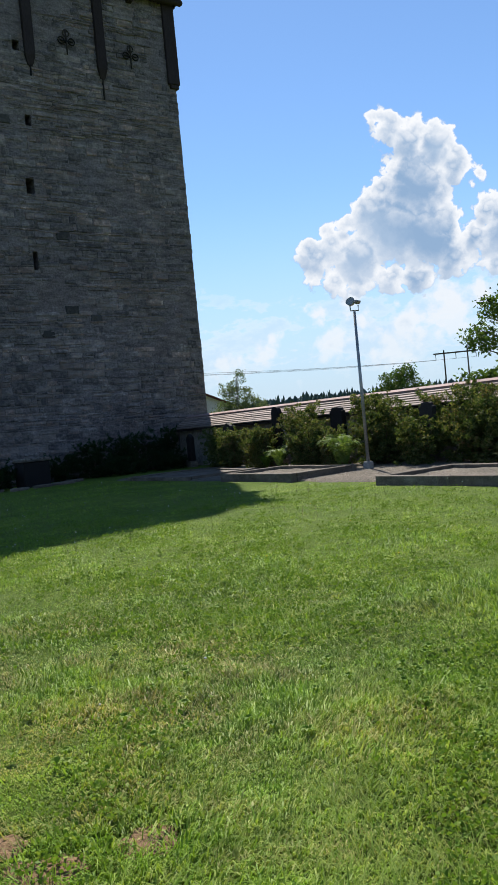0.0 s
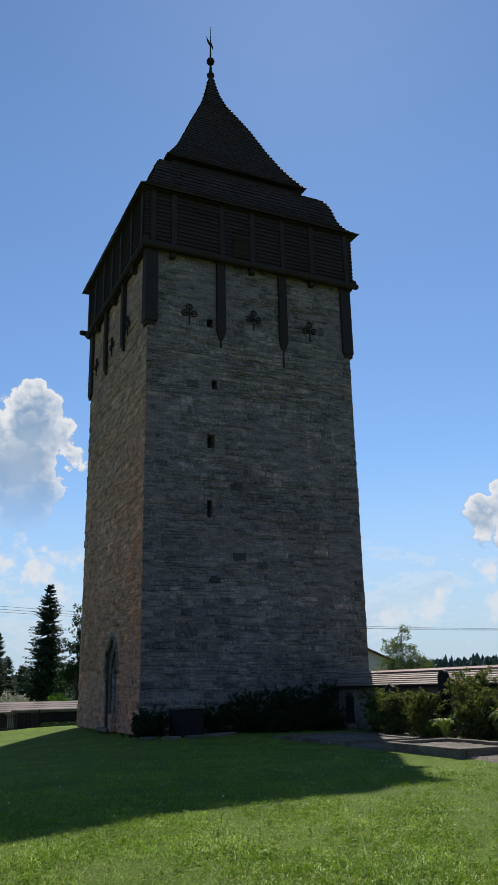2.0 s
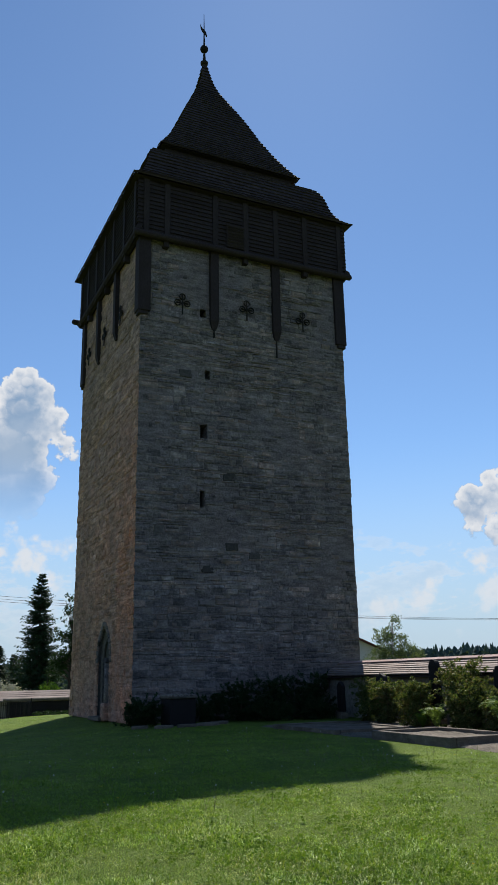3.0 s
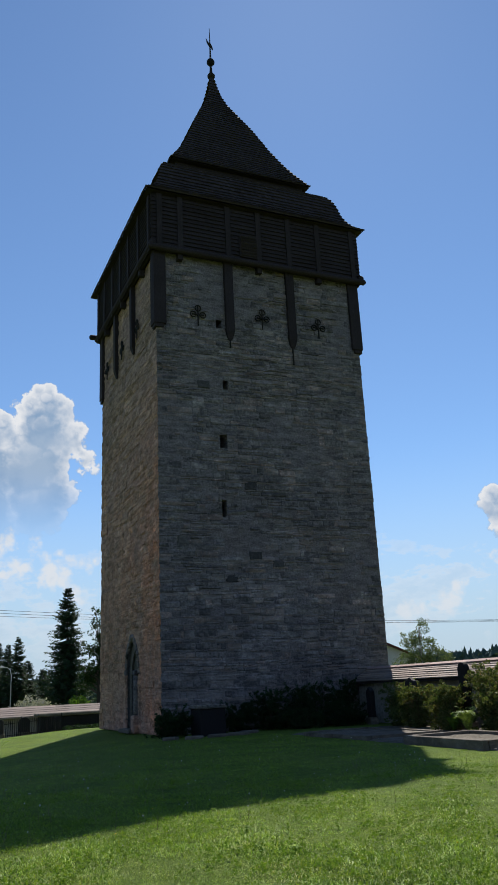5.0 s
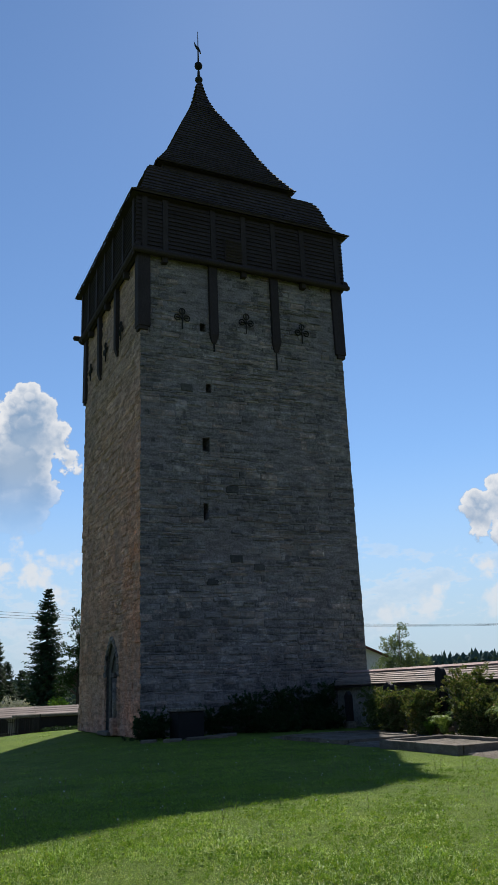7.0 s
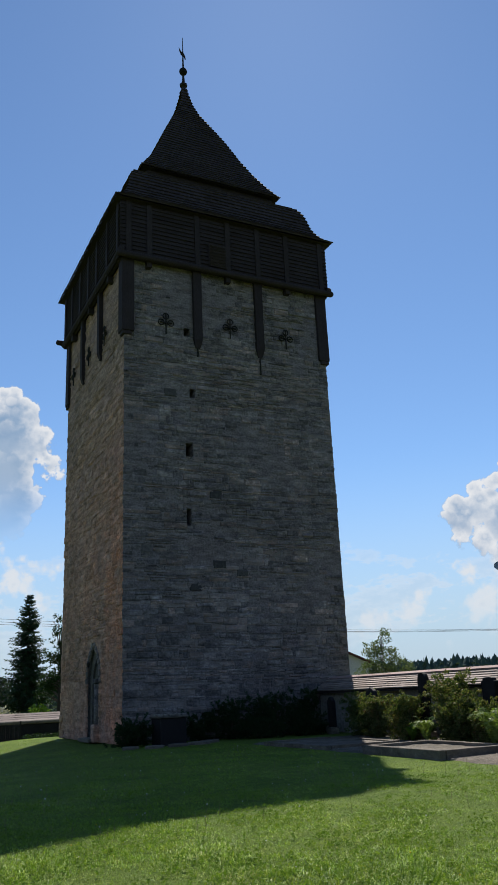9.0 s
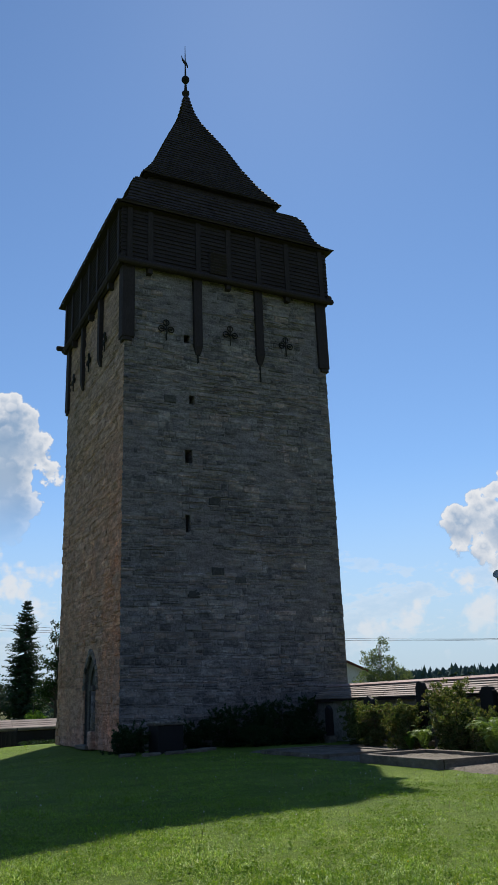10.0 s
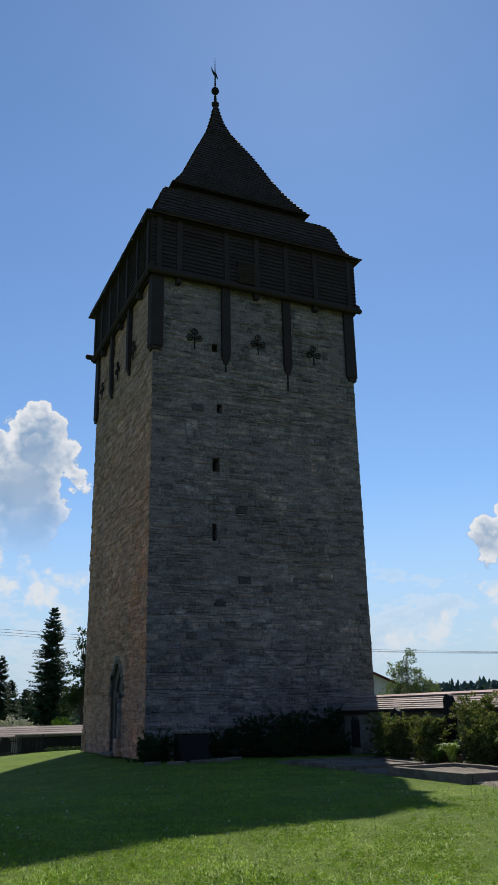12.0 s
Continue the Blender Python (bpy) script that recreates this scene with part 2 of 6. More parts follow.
def surface(name, stops, fine=30.0, coarse=0.6, rough=0.85, bump=0.4, depth=0.01, metal=0.0, pieces=True, stain=0.45, stretch=(1, 1, 1), stain_tint=(0.25, 0.22, 0.19), pale=0.0, tone=0.8, mottle=0.0, rust=0.0, relief=0.0):
    """A rough, varied surface: a tone for each piece, grain, and broad stains."""
    m, nt, bsdf, N, L = nodes_of(name)
    pos = N("ShaderNodeTexCoord").outputs["Object"] if not pieces else N("ShaderNodeNewGeometry").outputs["Position"]
    mp = N("ShaderNodeMapping")
    L(pos, mp.inputs[0])
    mp.inputs["Scale"].default_value = stretch
    g = add_noise(nt, mp.outputs[0], fine, 6, 0.65)
    big = add_noise(nt, pos, coarse, 5, 0.6)
    if pieces:
        t = add_math(nt, "ADD", add_math(nt, "MULTIPLY", add_math(nt, "SUBTRACT", piece_random(nt), 0.5), tone), add_math(nt, "MULTIPLY", add_math(nt, "SUBTRACT", g, 0.12), 1.3 - 0.6 * tone))
    else:
        t = add_math(nt, "ADD", add_math(nt, "MULTIPLY", g, 0.65), add_math(nt, "MULTIPLY", add_math(nt, "SUBTRACT", big, 0.35), 0.6))
    col = add_ramp(nt, t, stops)
    grain = add_ramp(nt, g, [(0.25, 0.62), (0.6, 1.0), (0.8, 1.18)])
    col = add_mix(nt, 0.8, col, grain, "MULTIPLY")
    if mottle:
        level = N("ShaderNodeMapping")
        L(pos, level.inputs[0])
        level.inputs["Scale"].default_value = (0.55, 0.55, 1.9)
        mt = add_noise(nt, level.outputs[0], 2.6, 8, 0.72)
        col = add_mix(nt, mottle, col, add_ramp(nt, mt, [(0.3, 0.32), (0.5, 0.95), (0.68, 1.55)]), "MULTIPLY")
    if pale:
        mid = add_noise(nt, pos, coarse * 3.7, 5, 0.65)
        col = add_mix(nt, add_math(nt, "MULTIPLY", add_ramp(nt, mid, [(0.5, 0.0), (0.68, 1.0)]), pale), col, add_mix(nt, 1.0, col, (1.75, 1.75, 1.75), "MULTIPLY"))
    spots = add_ramp(nt, big, [(0.42, 0.0), (0.66, 1.0)])
    f = add_math(nt, "MULTIPLY", spots, stain)
    dirty = add_mix(nt, 1.0, col, tuple(min(1, c * 2.6) for c in stain_tint), "MULTIPLY")
    col = add_mix(nt, f, col, dirty)
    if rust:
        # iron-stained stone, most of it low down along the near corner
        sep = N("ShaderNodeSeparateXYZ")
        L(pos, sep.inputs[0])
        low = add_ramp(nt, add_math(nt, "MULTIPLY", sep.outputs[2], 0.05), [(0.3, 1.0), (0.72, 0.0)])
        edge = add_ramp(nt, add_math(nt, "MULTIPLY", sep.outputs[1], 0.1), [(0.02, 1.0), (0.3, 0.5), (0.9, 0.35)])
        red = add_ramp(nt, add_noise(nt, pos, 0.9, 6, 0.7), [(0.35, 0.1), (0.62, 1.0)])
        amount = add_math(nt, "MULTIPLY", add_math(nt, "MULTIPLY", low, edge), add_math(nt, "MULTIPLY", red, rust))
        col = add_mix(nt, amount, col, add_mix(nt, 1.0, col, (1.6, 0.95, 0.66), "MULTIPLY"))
    L(col, bsdf.inputs["Base Color"])
    bsdf.inputs["Roughness"].default_value, bsdf.inputs["Metallic"].default_value = rough, metal
    bsdf.inputs["Specular IOR Level"].default_value = 0.12 if rough > 0.65 else 0.35
    if bump:
        b = N("ShaderNodeBump")
        b.inputs["Strength"].default_value, b.inputs["Distance"].default_value = bump, depth
        rough_h = add_math(nt, "ADD", g, add_math(nt, "MULTIPLY", add_noise(nt, pos, 3.5, 7, 0.7), relief)) if relief else g
        L(rough_h, b.inputs["Height"])
        L(b.outputs[0], bsdf.inputs["Normal"])
    return m


def foliage(name, stops, glow=0.45, patch=0.5, gloss=0.45, blotch=0.45, dry=0.0, sheen=0.06):
    """Thin leaves or blades: reflecting, letting light through, and a little glossy; a tone for each leaf and broad patches."""
    m, nt, bsdf, N, L = nodes_of(name)
    pos = N("ShaderNodeNewGeometry").outputs["Position"]
    r = N("ShaderNodeNewGeometry").outputs["Random Per Island"]
    p = add_noise(nt, pos, patch, 4, 0.6)
    t = add_math(nt, "ADD", add_math(nt, "MULTIPLY", r, 1.0 - blotch), add_math(nt, "MULTIPLY", add_math(nt, "ADD", add_math(nt, "MULTIPLY", p, 1.7), -0.35), blotch))
    col = add_ramp(nt, t, stops)
    if dry:
        worn = add_math(nt, "MULTIPLY", add_ramp(nt, add_noise(nt, pos, 1.5, 6, 0.7), [(0.43, 0.0), (0.58, 1.0)]), add_ramp(nt, r, [(0.2, 0.0), (0.5, 1.0)]))
        # most worn round the bare spots of soil
        far = nt.nodes.new("ShaderNodeVectorMath")
        far.operation = "DISTANCE"
        nt.links.new(pos, far.inputs[0])
        far.inputs[1].default_value = (-7.0, -22.6, 0.0)
        near = add_ramp(nt, add_math(nt, "MULTIPLY", far.outputs["Value"], 0.25), [(0.3, 1.0), (0.95, 0.12)])
        col = add_mix(nt, add_math(nt, "MULTIPLY", add_math(nt, "MULTIPLY", worn, near), dry), col, (0.42, 0.34, 0.16))
        deep = add_ramp(nt, add_noise(nt, pos, 5.0, 4, 0.6), [(0.34, 0.66), (0.5, 1.0), (0.66, 1.3)])
        col = add_mix(nt, 1.0, col, deep, "MULTIPLY")
    L(col, bsdf.inputs["Base Color"])
    bsdf.inputs["Roughness"].default_value = gloss
    bsdf.inputs["Specular IOR Level"].default_value = sheen
    tr = N("ShaderNodeBsdfTranslucent")
    L(add_mix(nt, 1.0, col, (1.0, 1.05, 0.45), "MULTIPLY"), tr.inputs[0])
    ms = N("ShaderNodeMixShader")
    ms.inputs[0].default_value = glow
    L(bsdf.outputs[0], ms.inputs[1])
    L(tr.outputs[0], ms.inputs[2])
    L(ms.outputs[0], nt.nodes["Material Output"].inputs[0])
    return m


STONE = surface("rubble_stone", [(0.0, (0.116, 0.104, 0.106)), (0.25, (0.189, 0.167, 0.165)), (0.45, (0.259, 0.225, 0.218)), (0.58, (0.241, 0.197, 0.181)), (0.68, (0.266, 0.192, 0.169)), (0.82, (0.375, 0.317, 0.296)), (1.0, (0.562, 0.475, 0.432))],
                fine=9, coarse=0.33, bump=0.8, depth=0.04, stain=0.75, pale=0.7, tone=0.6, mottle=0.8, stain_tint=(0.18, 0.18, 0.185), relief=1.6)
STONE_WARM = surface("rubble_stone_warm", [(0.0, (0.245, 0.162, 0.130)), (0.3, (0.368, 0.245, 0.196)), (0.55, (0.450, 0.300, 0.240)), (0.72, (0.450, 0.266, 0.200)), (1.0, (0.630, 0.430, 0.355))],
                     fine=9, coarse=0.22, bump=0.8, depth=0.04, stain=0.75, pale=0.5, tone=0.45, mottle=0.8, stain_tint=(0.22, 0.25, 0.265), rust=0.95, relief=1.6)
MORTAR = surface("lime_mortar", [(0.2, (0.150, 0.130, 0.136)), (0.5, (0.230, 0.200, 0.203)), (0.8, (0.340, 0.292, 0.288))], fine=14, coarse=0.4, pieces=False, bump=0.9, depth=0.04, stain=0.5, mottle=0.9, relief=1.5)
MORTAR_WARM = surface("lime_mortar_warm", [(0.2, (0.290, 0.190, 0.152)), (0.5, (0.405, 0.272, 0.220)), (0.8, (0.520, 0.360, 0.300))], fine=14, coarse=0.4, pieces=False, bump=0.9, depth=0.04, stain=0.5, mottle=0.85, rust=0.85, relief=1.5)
TAR = surface("tarred_timber", [(0.0, (0.035, 0.027, 0.029)), (0.5, (0.042, 0.033, 0.035)), (1.0, (0.054, 0.042, 0.043))], fine=22, coarse=0.8, rough=0.85, bump=0.5, depth=0.01, stretch=(1, 1, 0.3), tone=0.5)
SHINGLE = surface("tarred_shingles", [(0.0, (0.044, 0.034, 0.037)), (0.5, (0.058, 0.045, 0.048)), (1.0, (0.078, 0.060, 0.062))], fine=26, coarse=0.7, rough=0.85, bump=0.6, depth=0.02, tone=0.6)
IRON = surface("wrought_iron", [(0.0, (0.012, 0.012, 0.012)), (0.6, (0.03, 0.026, 0.024)), (1.0, (0.07, 0.045, 0.032))], fine=40, coarse=3, rough=0.7, metal=0.0, bump=0.2)
PLANK = surface("weathered_planks", [(0.0, (0.195, 0.153, 0.136)), (0.5, (0.301, 0.233, 0.206)), (1.0, (0.407, 0.313, 0.280))], fine=18, coarse=1.2, rough=0.7, bump=0.5, depth=0.01, stretch=(2.5, 0.15, 2.5), stain=0.4)
RIDGE = surface("ridge_boards", [(0.0, (0.330, 0.220, 0.202)), (0.5, (0.422, 0.294, 0.275)), (1.0, (0.505, 0.367, 0.339))], fine=18, coarse=1.2, rough=0.7, bump=0.4, stretch=(2.5, 0.15, 2.5), stain=0.3)
PLASTER = surface("old_plaster", [(0.2, (0.23, 0.21, 0.18)), (0.5, (0.36, 0.33, 0.29)), (0.8, (0.46, 0.43, 0.38))], fine=11, coarse=0.9, pieces=False, bump=0.6, depth=0.02, stain=0.6)
GRANITE = surface("grey_granite", [(0.0, (0.100, 0.084, 0.068)), (0.5, (0.165, 0.140, 0.114)), (1.0, (0.250, 0.214, 0.175))], fine=45, coarse=1.6, rough=0.75, bump=0.6, depth=0.015, stain=0.6, pale=0.5, mottle=0.7, tone=0.4)
DARK_RUBBLE = surface("dark_rubble", [(0.0, (0.06, 0.056, 0.055)), (0.5, (0.105, 0.096, 0.093)), (1.0, (0.16, 0.148, 0.142))], fine=12, coarse=1.6, bump=0.6, depth=0.02, stain=0.4)
DARK_STONE = surface("dark_gravestone", [(0.0, (0.017, 0.015, 0.016)), (0.5, (0.030, 0.028, 0.028)), (1.0, (0.057, 0.051, 0.047))], fine=40, coarse=1.6, rough=0.7, bump=0.25, stain=0.4)
GRAVEL = surface("gravel", [(0.2, (0.06, 0.052, 0.043)), (0.42, (0.17, 0.148, 0.12)), (0.7, (0.40, 0.355, 0.29))], fine=22, coarse=0.8, pieces=False, bump=1.0, depth=0.04, stain=0.35, mottle=0.3)
PEBBLE = surface("pebbles", [(0.0, (0.112, 0.095, 0.080)), (0.5, (0.224, 0.192, 0.161)), (1.0, (0.368, 0.325, 0.277))], fine=30, coarse=1.0, bump=0.2, stain=0.2)
PALE_STEEL = surface("galvanised_steel", [(0.0, (0.30, 0.31, 0.32)), (0.5, (0.38, 0.39, 0.40)), (1.0, (0.48, 0.49, 0.50))], fine=30, coarse=3, rough=0.45, metal=0.7, bump=0.1, stain=0.3)
CONCRETE = surface("concrete", [(0.2, (0.24, 0.23, 0.22)), (0.5, (0.36, 0.35, 0.33)), (0.8, (0.45, 0.44, 0.42))], fine=30, coarse=2, pieces=False, bump=0.4, stain=0.4)
BARK = surface("bark", [(0.0, (0.05, 0.04, 0.032)), (0.5, (0.10, 0.08, 0.065)), (1.0, (0.17, 0.14, 0.12))], fine=18, coarse=1.0, bump=0.9, depth=0.03, stretch=(1, 1, 0.25))
BIRCH_BARK = surface("birch_bark", [(0.0, (0.12, 0.11, 0.10)), (0.4, (0.45, 0.43, 0.40)), (1.0, (0.65, 0.63, 0.60))], fine=9, coarse=1.0, bump=0.4, stretch=(0.6, 0.6, 3))
SOIL = surface("bare_soil", [(0.2, (0.155, 0.097, 0.052)), (0.5, (0.272, 0.176, 0.099)), (0.8, (0.414, 0.285, 0.166))], fine=40, coarse=3, pieces=False, bump=1.0, depth=0.02, stain=0.3)
WHITE_WALL = surface("white_boarding", [(0.2, (0.589, 0.533, 0.562)), (0.5, (0.703, 0.638, 0.678)), (0.8, (0.760, 0.690, 0.746))], fine=12, coarse=1, pieces=False, bump=0.2, stain=0.2)
RED_ROOF = surface("dark_red_roof", [(0.0, (0.09, 0.035, 0.03)), (0.5, (0.14, 0.055, 0.045)), (1.0, (0.19, 0.08, 0.065))], fine=20, coarse=1, bump=0.3)
WINDOW_GLASS = surface("dark_window_glass", [(0.0, (0.02, 0.025, 0.03)), (1.0, (0.04, 0.045, 0.05))], fine=3, coarse=1, rough=0.08, bump=0.0, stain=0.1)
DOOR_GREEN = surface("blackened_door_boards", [(0.0, (0.010, 0.012, 0.011)), (0.5, (0.016, 0.019, 0.017)), (1.0, (0.028, 0.03, 0.027))], fine=20, coarse=2, rough=0.5, bump=0.3, stretch=(1, 1, 0.2))
LAMP_GLASS = surface("lamp_glass", [(0.0, (0.25, 0.26, 0.27)), (1.0, (0.4, 0.41, 0.42))], fine=10, coarse=2, rough=0.15, bump=0.0, stain=0.2)
STRAW = surface("dry_grass_stalks", [(0.0, (0.16, 0.17, 0.07)), (0.5, (0.26, 0.25, 0.12)), (1.0, (0.38, 0.35, 0.2))], fine=40, coarse=2, bump=0.0, stain=0.1)
PETAL_WHITE = surface("white_petals", [(0.0, (0.42, 0.43, 0.36)), (1.0, (0.66, 0.66, 0.58))], fine=60, coarse=3, bump=0.0, stain=0.1)
PETAL_YELLOW = surface("yellow_petals", [(0.0, (0.6, 0.42, 0.03)), (1.0, (0.75, 0.6, 0.08))], fine=60, coarse=3, bump=0.0, stain=0.1)

GRASS = foliage("grass_blades", [(0.1, (0.098, 0.168, 0.022)), (0.35, (0.152, 0.262, 0.034)), (0.55, (0.215, 0.340, 0.046)), (0.72, (0.270, 0.378, 0.062)), (0.92, (0.380, 0.415, 0.120))], glow=0.40, patch=0.55, gloss=0.42, blotch=0.6, dry=0.8, sheen=0.08)
CLOVER = foliage("clover_leaves", [(0.1, (0.075, 0.145, 0.022)), (0.5, (0.160, 0.260, 0.038)), (0.9, (0.280, 0.350, 0.075))], glow=0.35, patch=0.8, gloss=0.5, sheen=0.06)
TUFT = foliage("pale_grass_tufts", [(0.1, (0.110, 0.180, 0.030)), (0.5, (0.200, 0.300, 0.050)), (0.9, (0.340, 0.400, 0.110))], glow=0.42, patch=0.9, gloss=0.5, sheen=0.08)
FERN = foliage("fern_fronds", [(0.0, (0.085, 0.140, 0.038)), (0.5, (0.150, 0.220, 0.065)), (1.0, (0.250, 0.310, 0.115))], glow=0.4, patch=1.3, gloss=0.45, sheen=0.06)
LEAF = foliage("shrub_leaves", [(0.05, (0.024, 0.043, 0.016)), (0.35, (0.06, 0.095, 0.03)), (0.55, (0.12, 0.15, 0.052)), (0.7, (0.2, 0.195, 0.09)), (0.85, (0.2, 0.115, 0.07))], glow=0.42, patch=1.6, sheen=0.05)
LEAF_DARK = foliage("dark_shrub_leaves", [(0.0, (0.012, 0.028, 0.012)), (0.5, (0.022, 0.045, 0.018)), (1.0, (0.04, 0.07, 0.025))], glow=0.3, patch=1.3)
LEAF_LIGHT = foliage("light_green_leaves", [(0.0, (0.07, 0.13, 0.02)), (0.5, (0.12, 0.21, 0.035)), (1.0, (0.20, 0.30, 0.06))], glow=0.5, patch=1.3)
LEAF_TREE = foliage("tree_leaves", [(0.0, (0.04, 0.075, 0.02)), (0.5, (0.07, 0.12, 0.03)), (1.0, (0.12, 0.17, 0.05))], glow=0.42, patch=0.8)
LEAF_BIRCH = foliage("birch_leaves", [(0.0, (0.075, 0.105, 0.062)), (0.5, (0.122, 0.158, 0.095)), (1.0, (0.200, 0.225, 0.145))], glow=0.42, patch=0.8)
# distance haze is put into this leaf colour, paler and bluer than near trees
FAR_HAZE_GREEN = foliage("hazy_far_trees", [(0.0, (0.045, 0.075, 0.066)), (0.5, (0.068, 0.105, 0.091)), (1.0, (0.105, 0.143, 0.116))], glow=0.2, patch=0.05, gloss=0.8)
NEEDLES = foliage("spruce_needles", [(0.0, (0.019, 0.038, 0.022)), (0.5, (0.032, 0.061, 0.032)), (1.0, (0.056, 0.088, 0.045))], glow=0.15, patch=0.6, gloss=0.6)
BLOSSOM = foliage("white_blossom", [(0.0, (0.210, 0.220, 0.212)), (0.5, (0.350, 0.343, 0.348)), (1.0, (0.455, 0.446, 0.454))], glow=0.3)


def lawn_material():
    m, nt, bsdf, N, L = nodes_of("lawn")
    pos = N("ShaderNodeNewGeometry").outputs["Position"]
    a = add_noise(nt, pos, 26.0, 6, 0.7)
    b = add_noise(nt, pos, 0.55, 5, 0.6)
    c = add_noise(nt, pos, 3.2, 5, 0.6)
    t = add_math(nt, "ADD", add_math(nt, "MULTIPLY", a, 0.5), add_math(nt, "ADD", add_math(nt, "MULTIPLY", b, 0.3), add_math(nt, "MULTIPLY", c, 0.25)))
    col = add_ramp(nt, t, [(0.3, (0.036, 0.060, 0.010)), (0.46, (0.080, 0.130, 0.018)), (0.6, (0.138, 0.192, 0.030)), (0.75, (0.22, 0.235, 0.062))])
    L(col, bsdf.inputs["Base Color"])
    bsdf.inputs["Roughness"].default_value = 0.9
    bsdf.inputs["Specular IOR Level"].default_value = 0.1
    bmp = N("ShaderNodeBump")
    bmp.inputs["Strength"].default_value, bmp.inputs["Distance"].default_value = 1.0, 0.06
    L(add_math(nt, "ADD", a, c), bmp.inputs["Height"])
    L(bmp.outputs[0], bsdf.inputs["Normal"])
    return m


LAWN = lawn_material()

# ---- ground ----
W = 9.0


def soft_over(v):
    v = np.maximum(v, 0.0)
    return v * v / (v + 6.0)


def ground_z(x, y):
    """The height of the ground: level round the tower, falling away behind it and beyond the churchyard wall."""
    x, y = np.asarray(x, float), np.asarray(y, float)
    drop = np.minimum(soft_over(np.maximum(y - 9.0, x - 10.5)) * 0.06, 3.2)
    west = 0.085 * soft_over(-x + 1.5) * np.clip((y + 15.0) / 12.0, 0, 1.2)
    drop = drop + np.minimum(west, 1.1)
    near = np.clip((-17.0 - y) / 8.0, 0, 1) * 0.07
    wave = 0.018 * np.sin(x * 0.9 + 1.3 * np.sin(y * 0.5)) * np.cos(y * 0.7 + 0.4)
    return -drop - near + wave * np.clip(np.hypot(x - 4.5, y - 3) - 6, 0, 4) / 4


def gz(x, y):
    return float(ground_z(x, y))


def build_ground():
    inner_x = np.arange(-32, 26.01, 0.5)
    inner_y = np.arange(-34, 40.01, 0.5)
    far = np.geomspace(2, 3000, 34)
    xs = np.concatenate([(-32 - far)[::-1], inner_x, 26 + far])
    ys = np.concatenate([(-34 - far)[::-1], inner_y, 40 + far])
    X, Y = np.meshgrid(xs, ys)
    Z = ground_z(X, Y)
    n, m = X.shape
    idx = np.arange(n * m).reshape(n, m)
    f = np.stack([idx[:-1, :-1], idx[:-1, 1:], idx[1:, 1:], idx[1:, :-1]], -1).reshape(-1, 4)
    me = array_mesh("ground", np.stack([X, Y, Z], -1).reshape(-1, 3), f)
    tagged(part("ground", me, LAWN, smooth=True), "mown green churchyard lawn falling away into the distance", "lawn", kind="structure")


build_ground()


def gravel_bed():
    g = Geo()
    xs = np.linspace(2.75, 7.6, 20)
    ys = np.linspace(-30, -4.0, 90)
    v = []
    for j, y in enumerate(ys):
        for i, x in enumerate(xs):
            edge = 0.07 * math.sin(y * 2.3) + 0.05 * math.sin(y * 5.1 + 1) if i == 0 else 0
            v.append((x + edge, y, gz(x, y) + (0.035 if 0 < i else -0.01)))
    n = len(xs)
    g.add(v, [(j * n + i, j * n + i + 1, (j + 1) * n + i + 1, (j + 1) * n + i) for j in range(len(ys) - 1) for i in range(n - 1)])
    bed = tagged(part("gravel_path", g, GRAVEL, smooth=True), "grey-brown gravel strip along the churchyard wall", "gravel", kind="structure")
    # loose pebbles over it
    k = 14000
    px, py = rng.uniform(2.8, 6.4, k), rng.uniform(-20, -8, k)
    s = rng.uniform(0.008, 0.022, k)
    a = rng.uniform(0, 6.28, k)
    base = np.array([(1, 0, 0), (-0.5, 0.87, 0), (-0.5, -0.87, 0), (0, 0, 0.8)])
    ca, sa = np.cos(a), np.sin(a)
    P = np.empty((k, 4, 3))
    P[:, :, 0] = (base[:, 0][None] * ca[:, None] - base[:, 1][None] * sa[:, None]) * s[:, None] + px[:, None]
    P[:, :, 1] = (base[:, 0][None] * sa[:, None] + base[:, 1][None] * ca[:, None]) * s[:, None] + py[:, None]
    P[:, :, 2] = base[:, 2][None] * s[:, None] + (ground_z(px, py) + 0.036)[:, None]
    F = (np.arange(k)[:, None, None] * 4 + np.array([(0, 1, 3), (1, 2, 3), (2, 0, 3)])[None]).reshape(-1, 3)
    tagged(part("pebbles", array_mesh("pebbles", P.reshape(-1, 3), F), PEBBLE), "loose grey pebbles on the gravel", "gravel", kind="stuff")


gravel_bed()


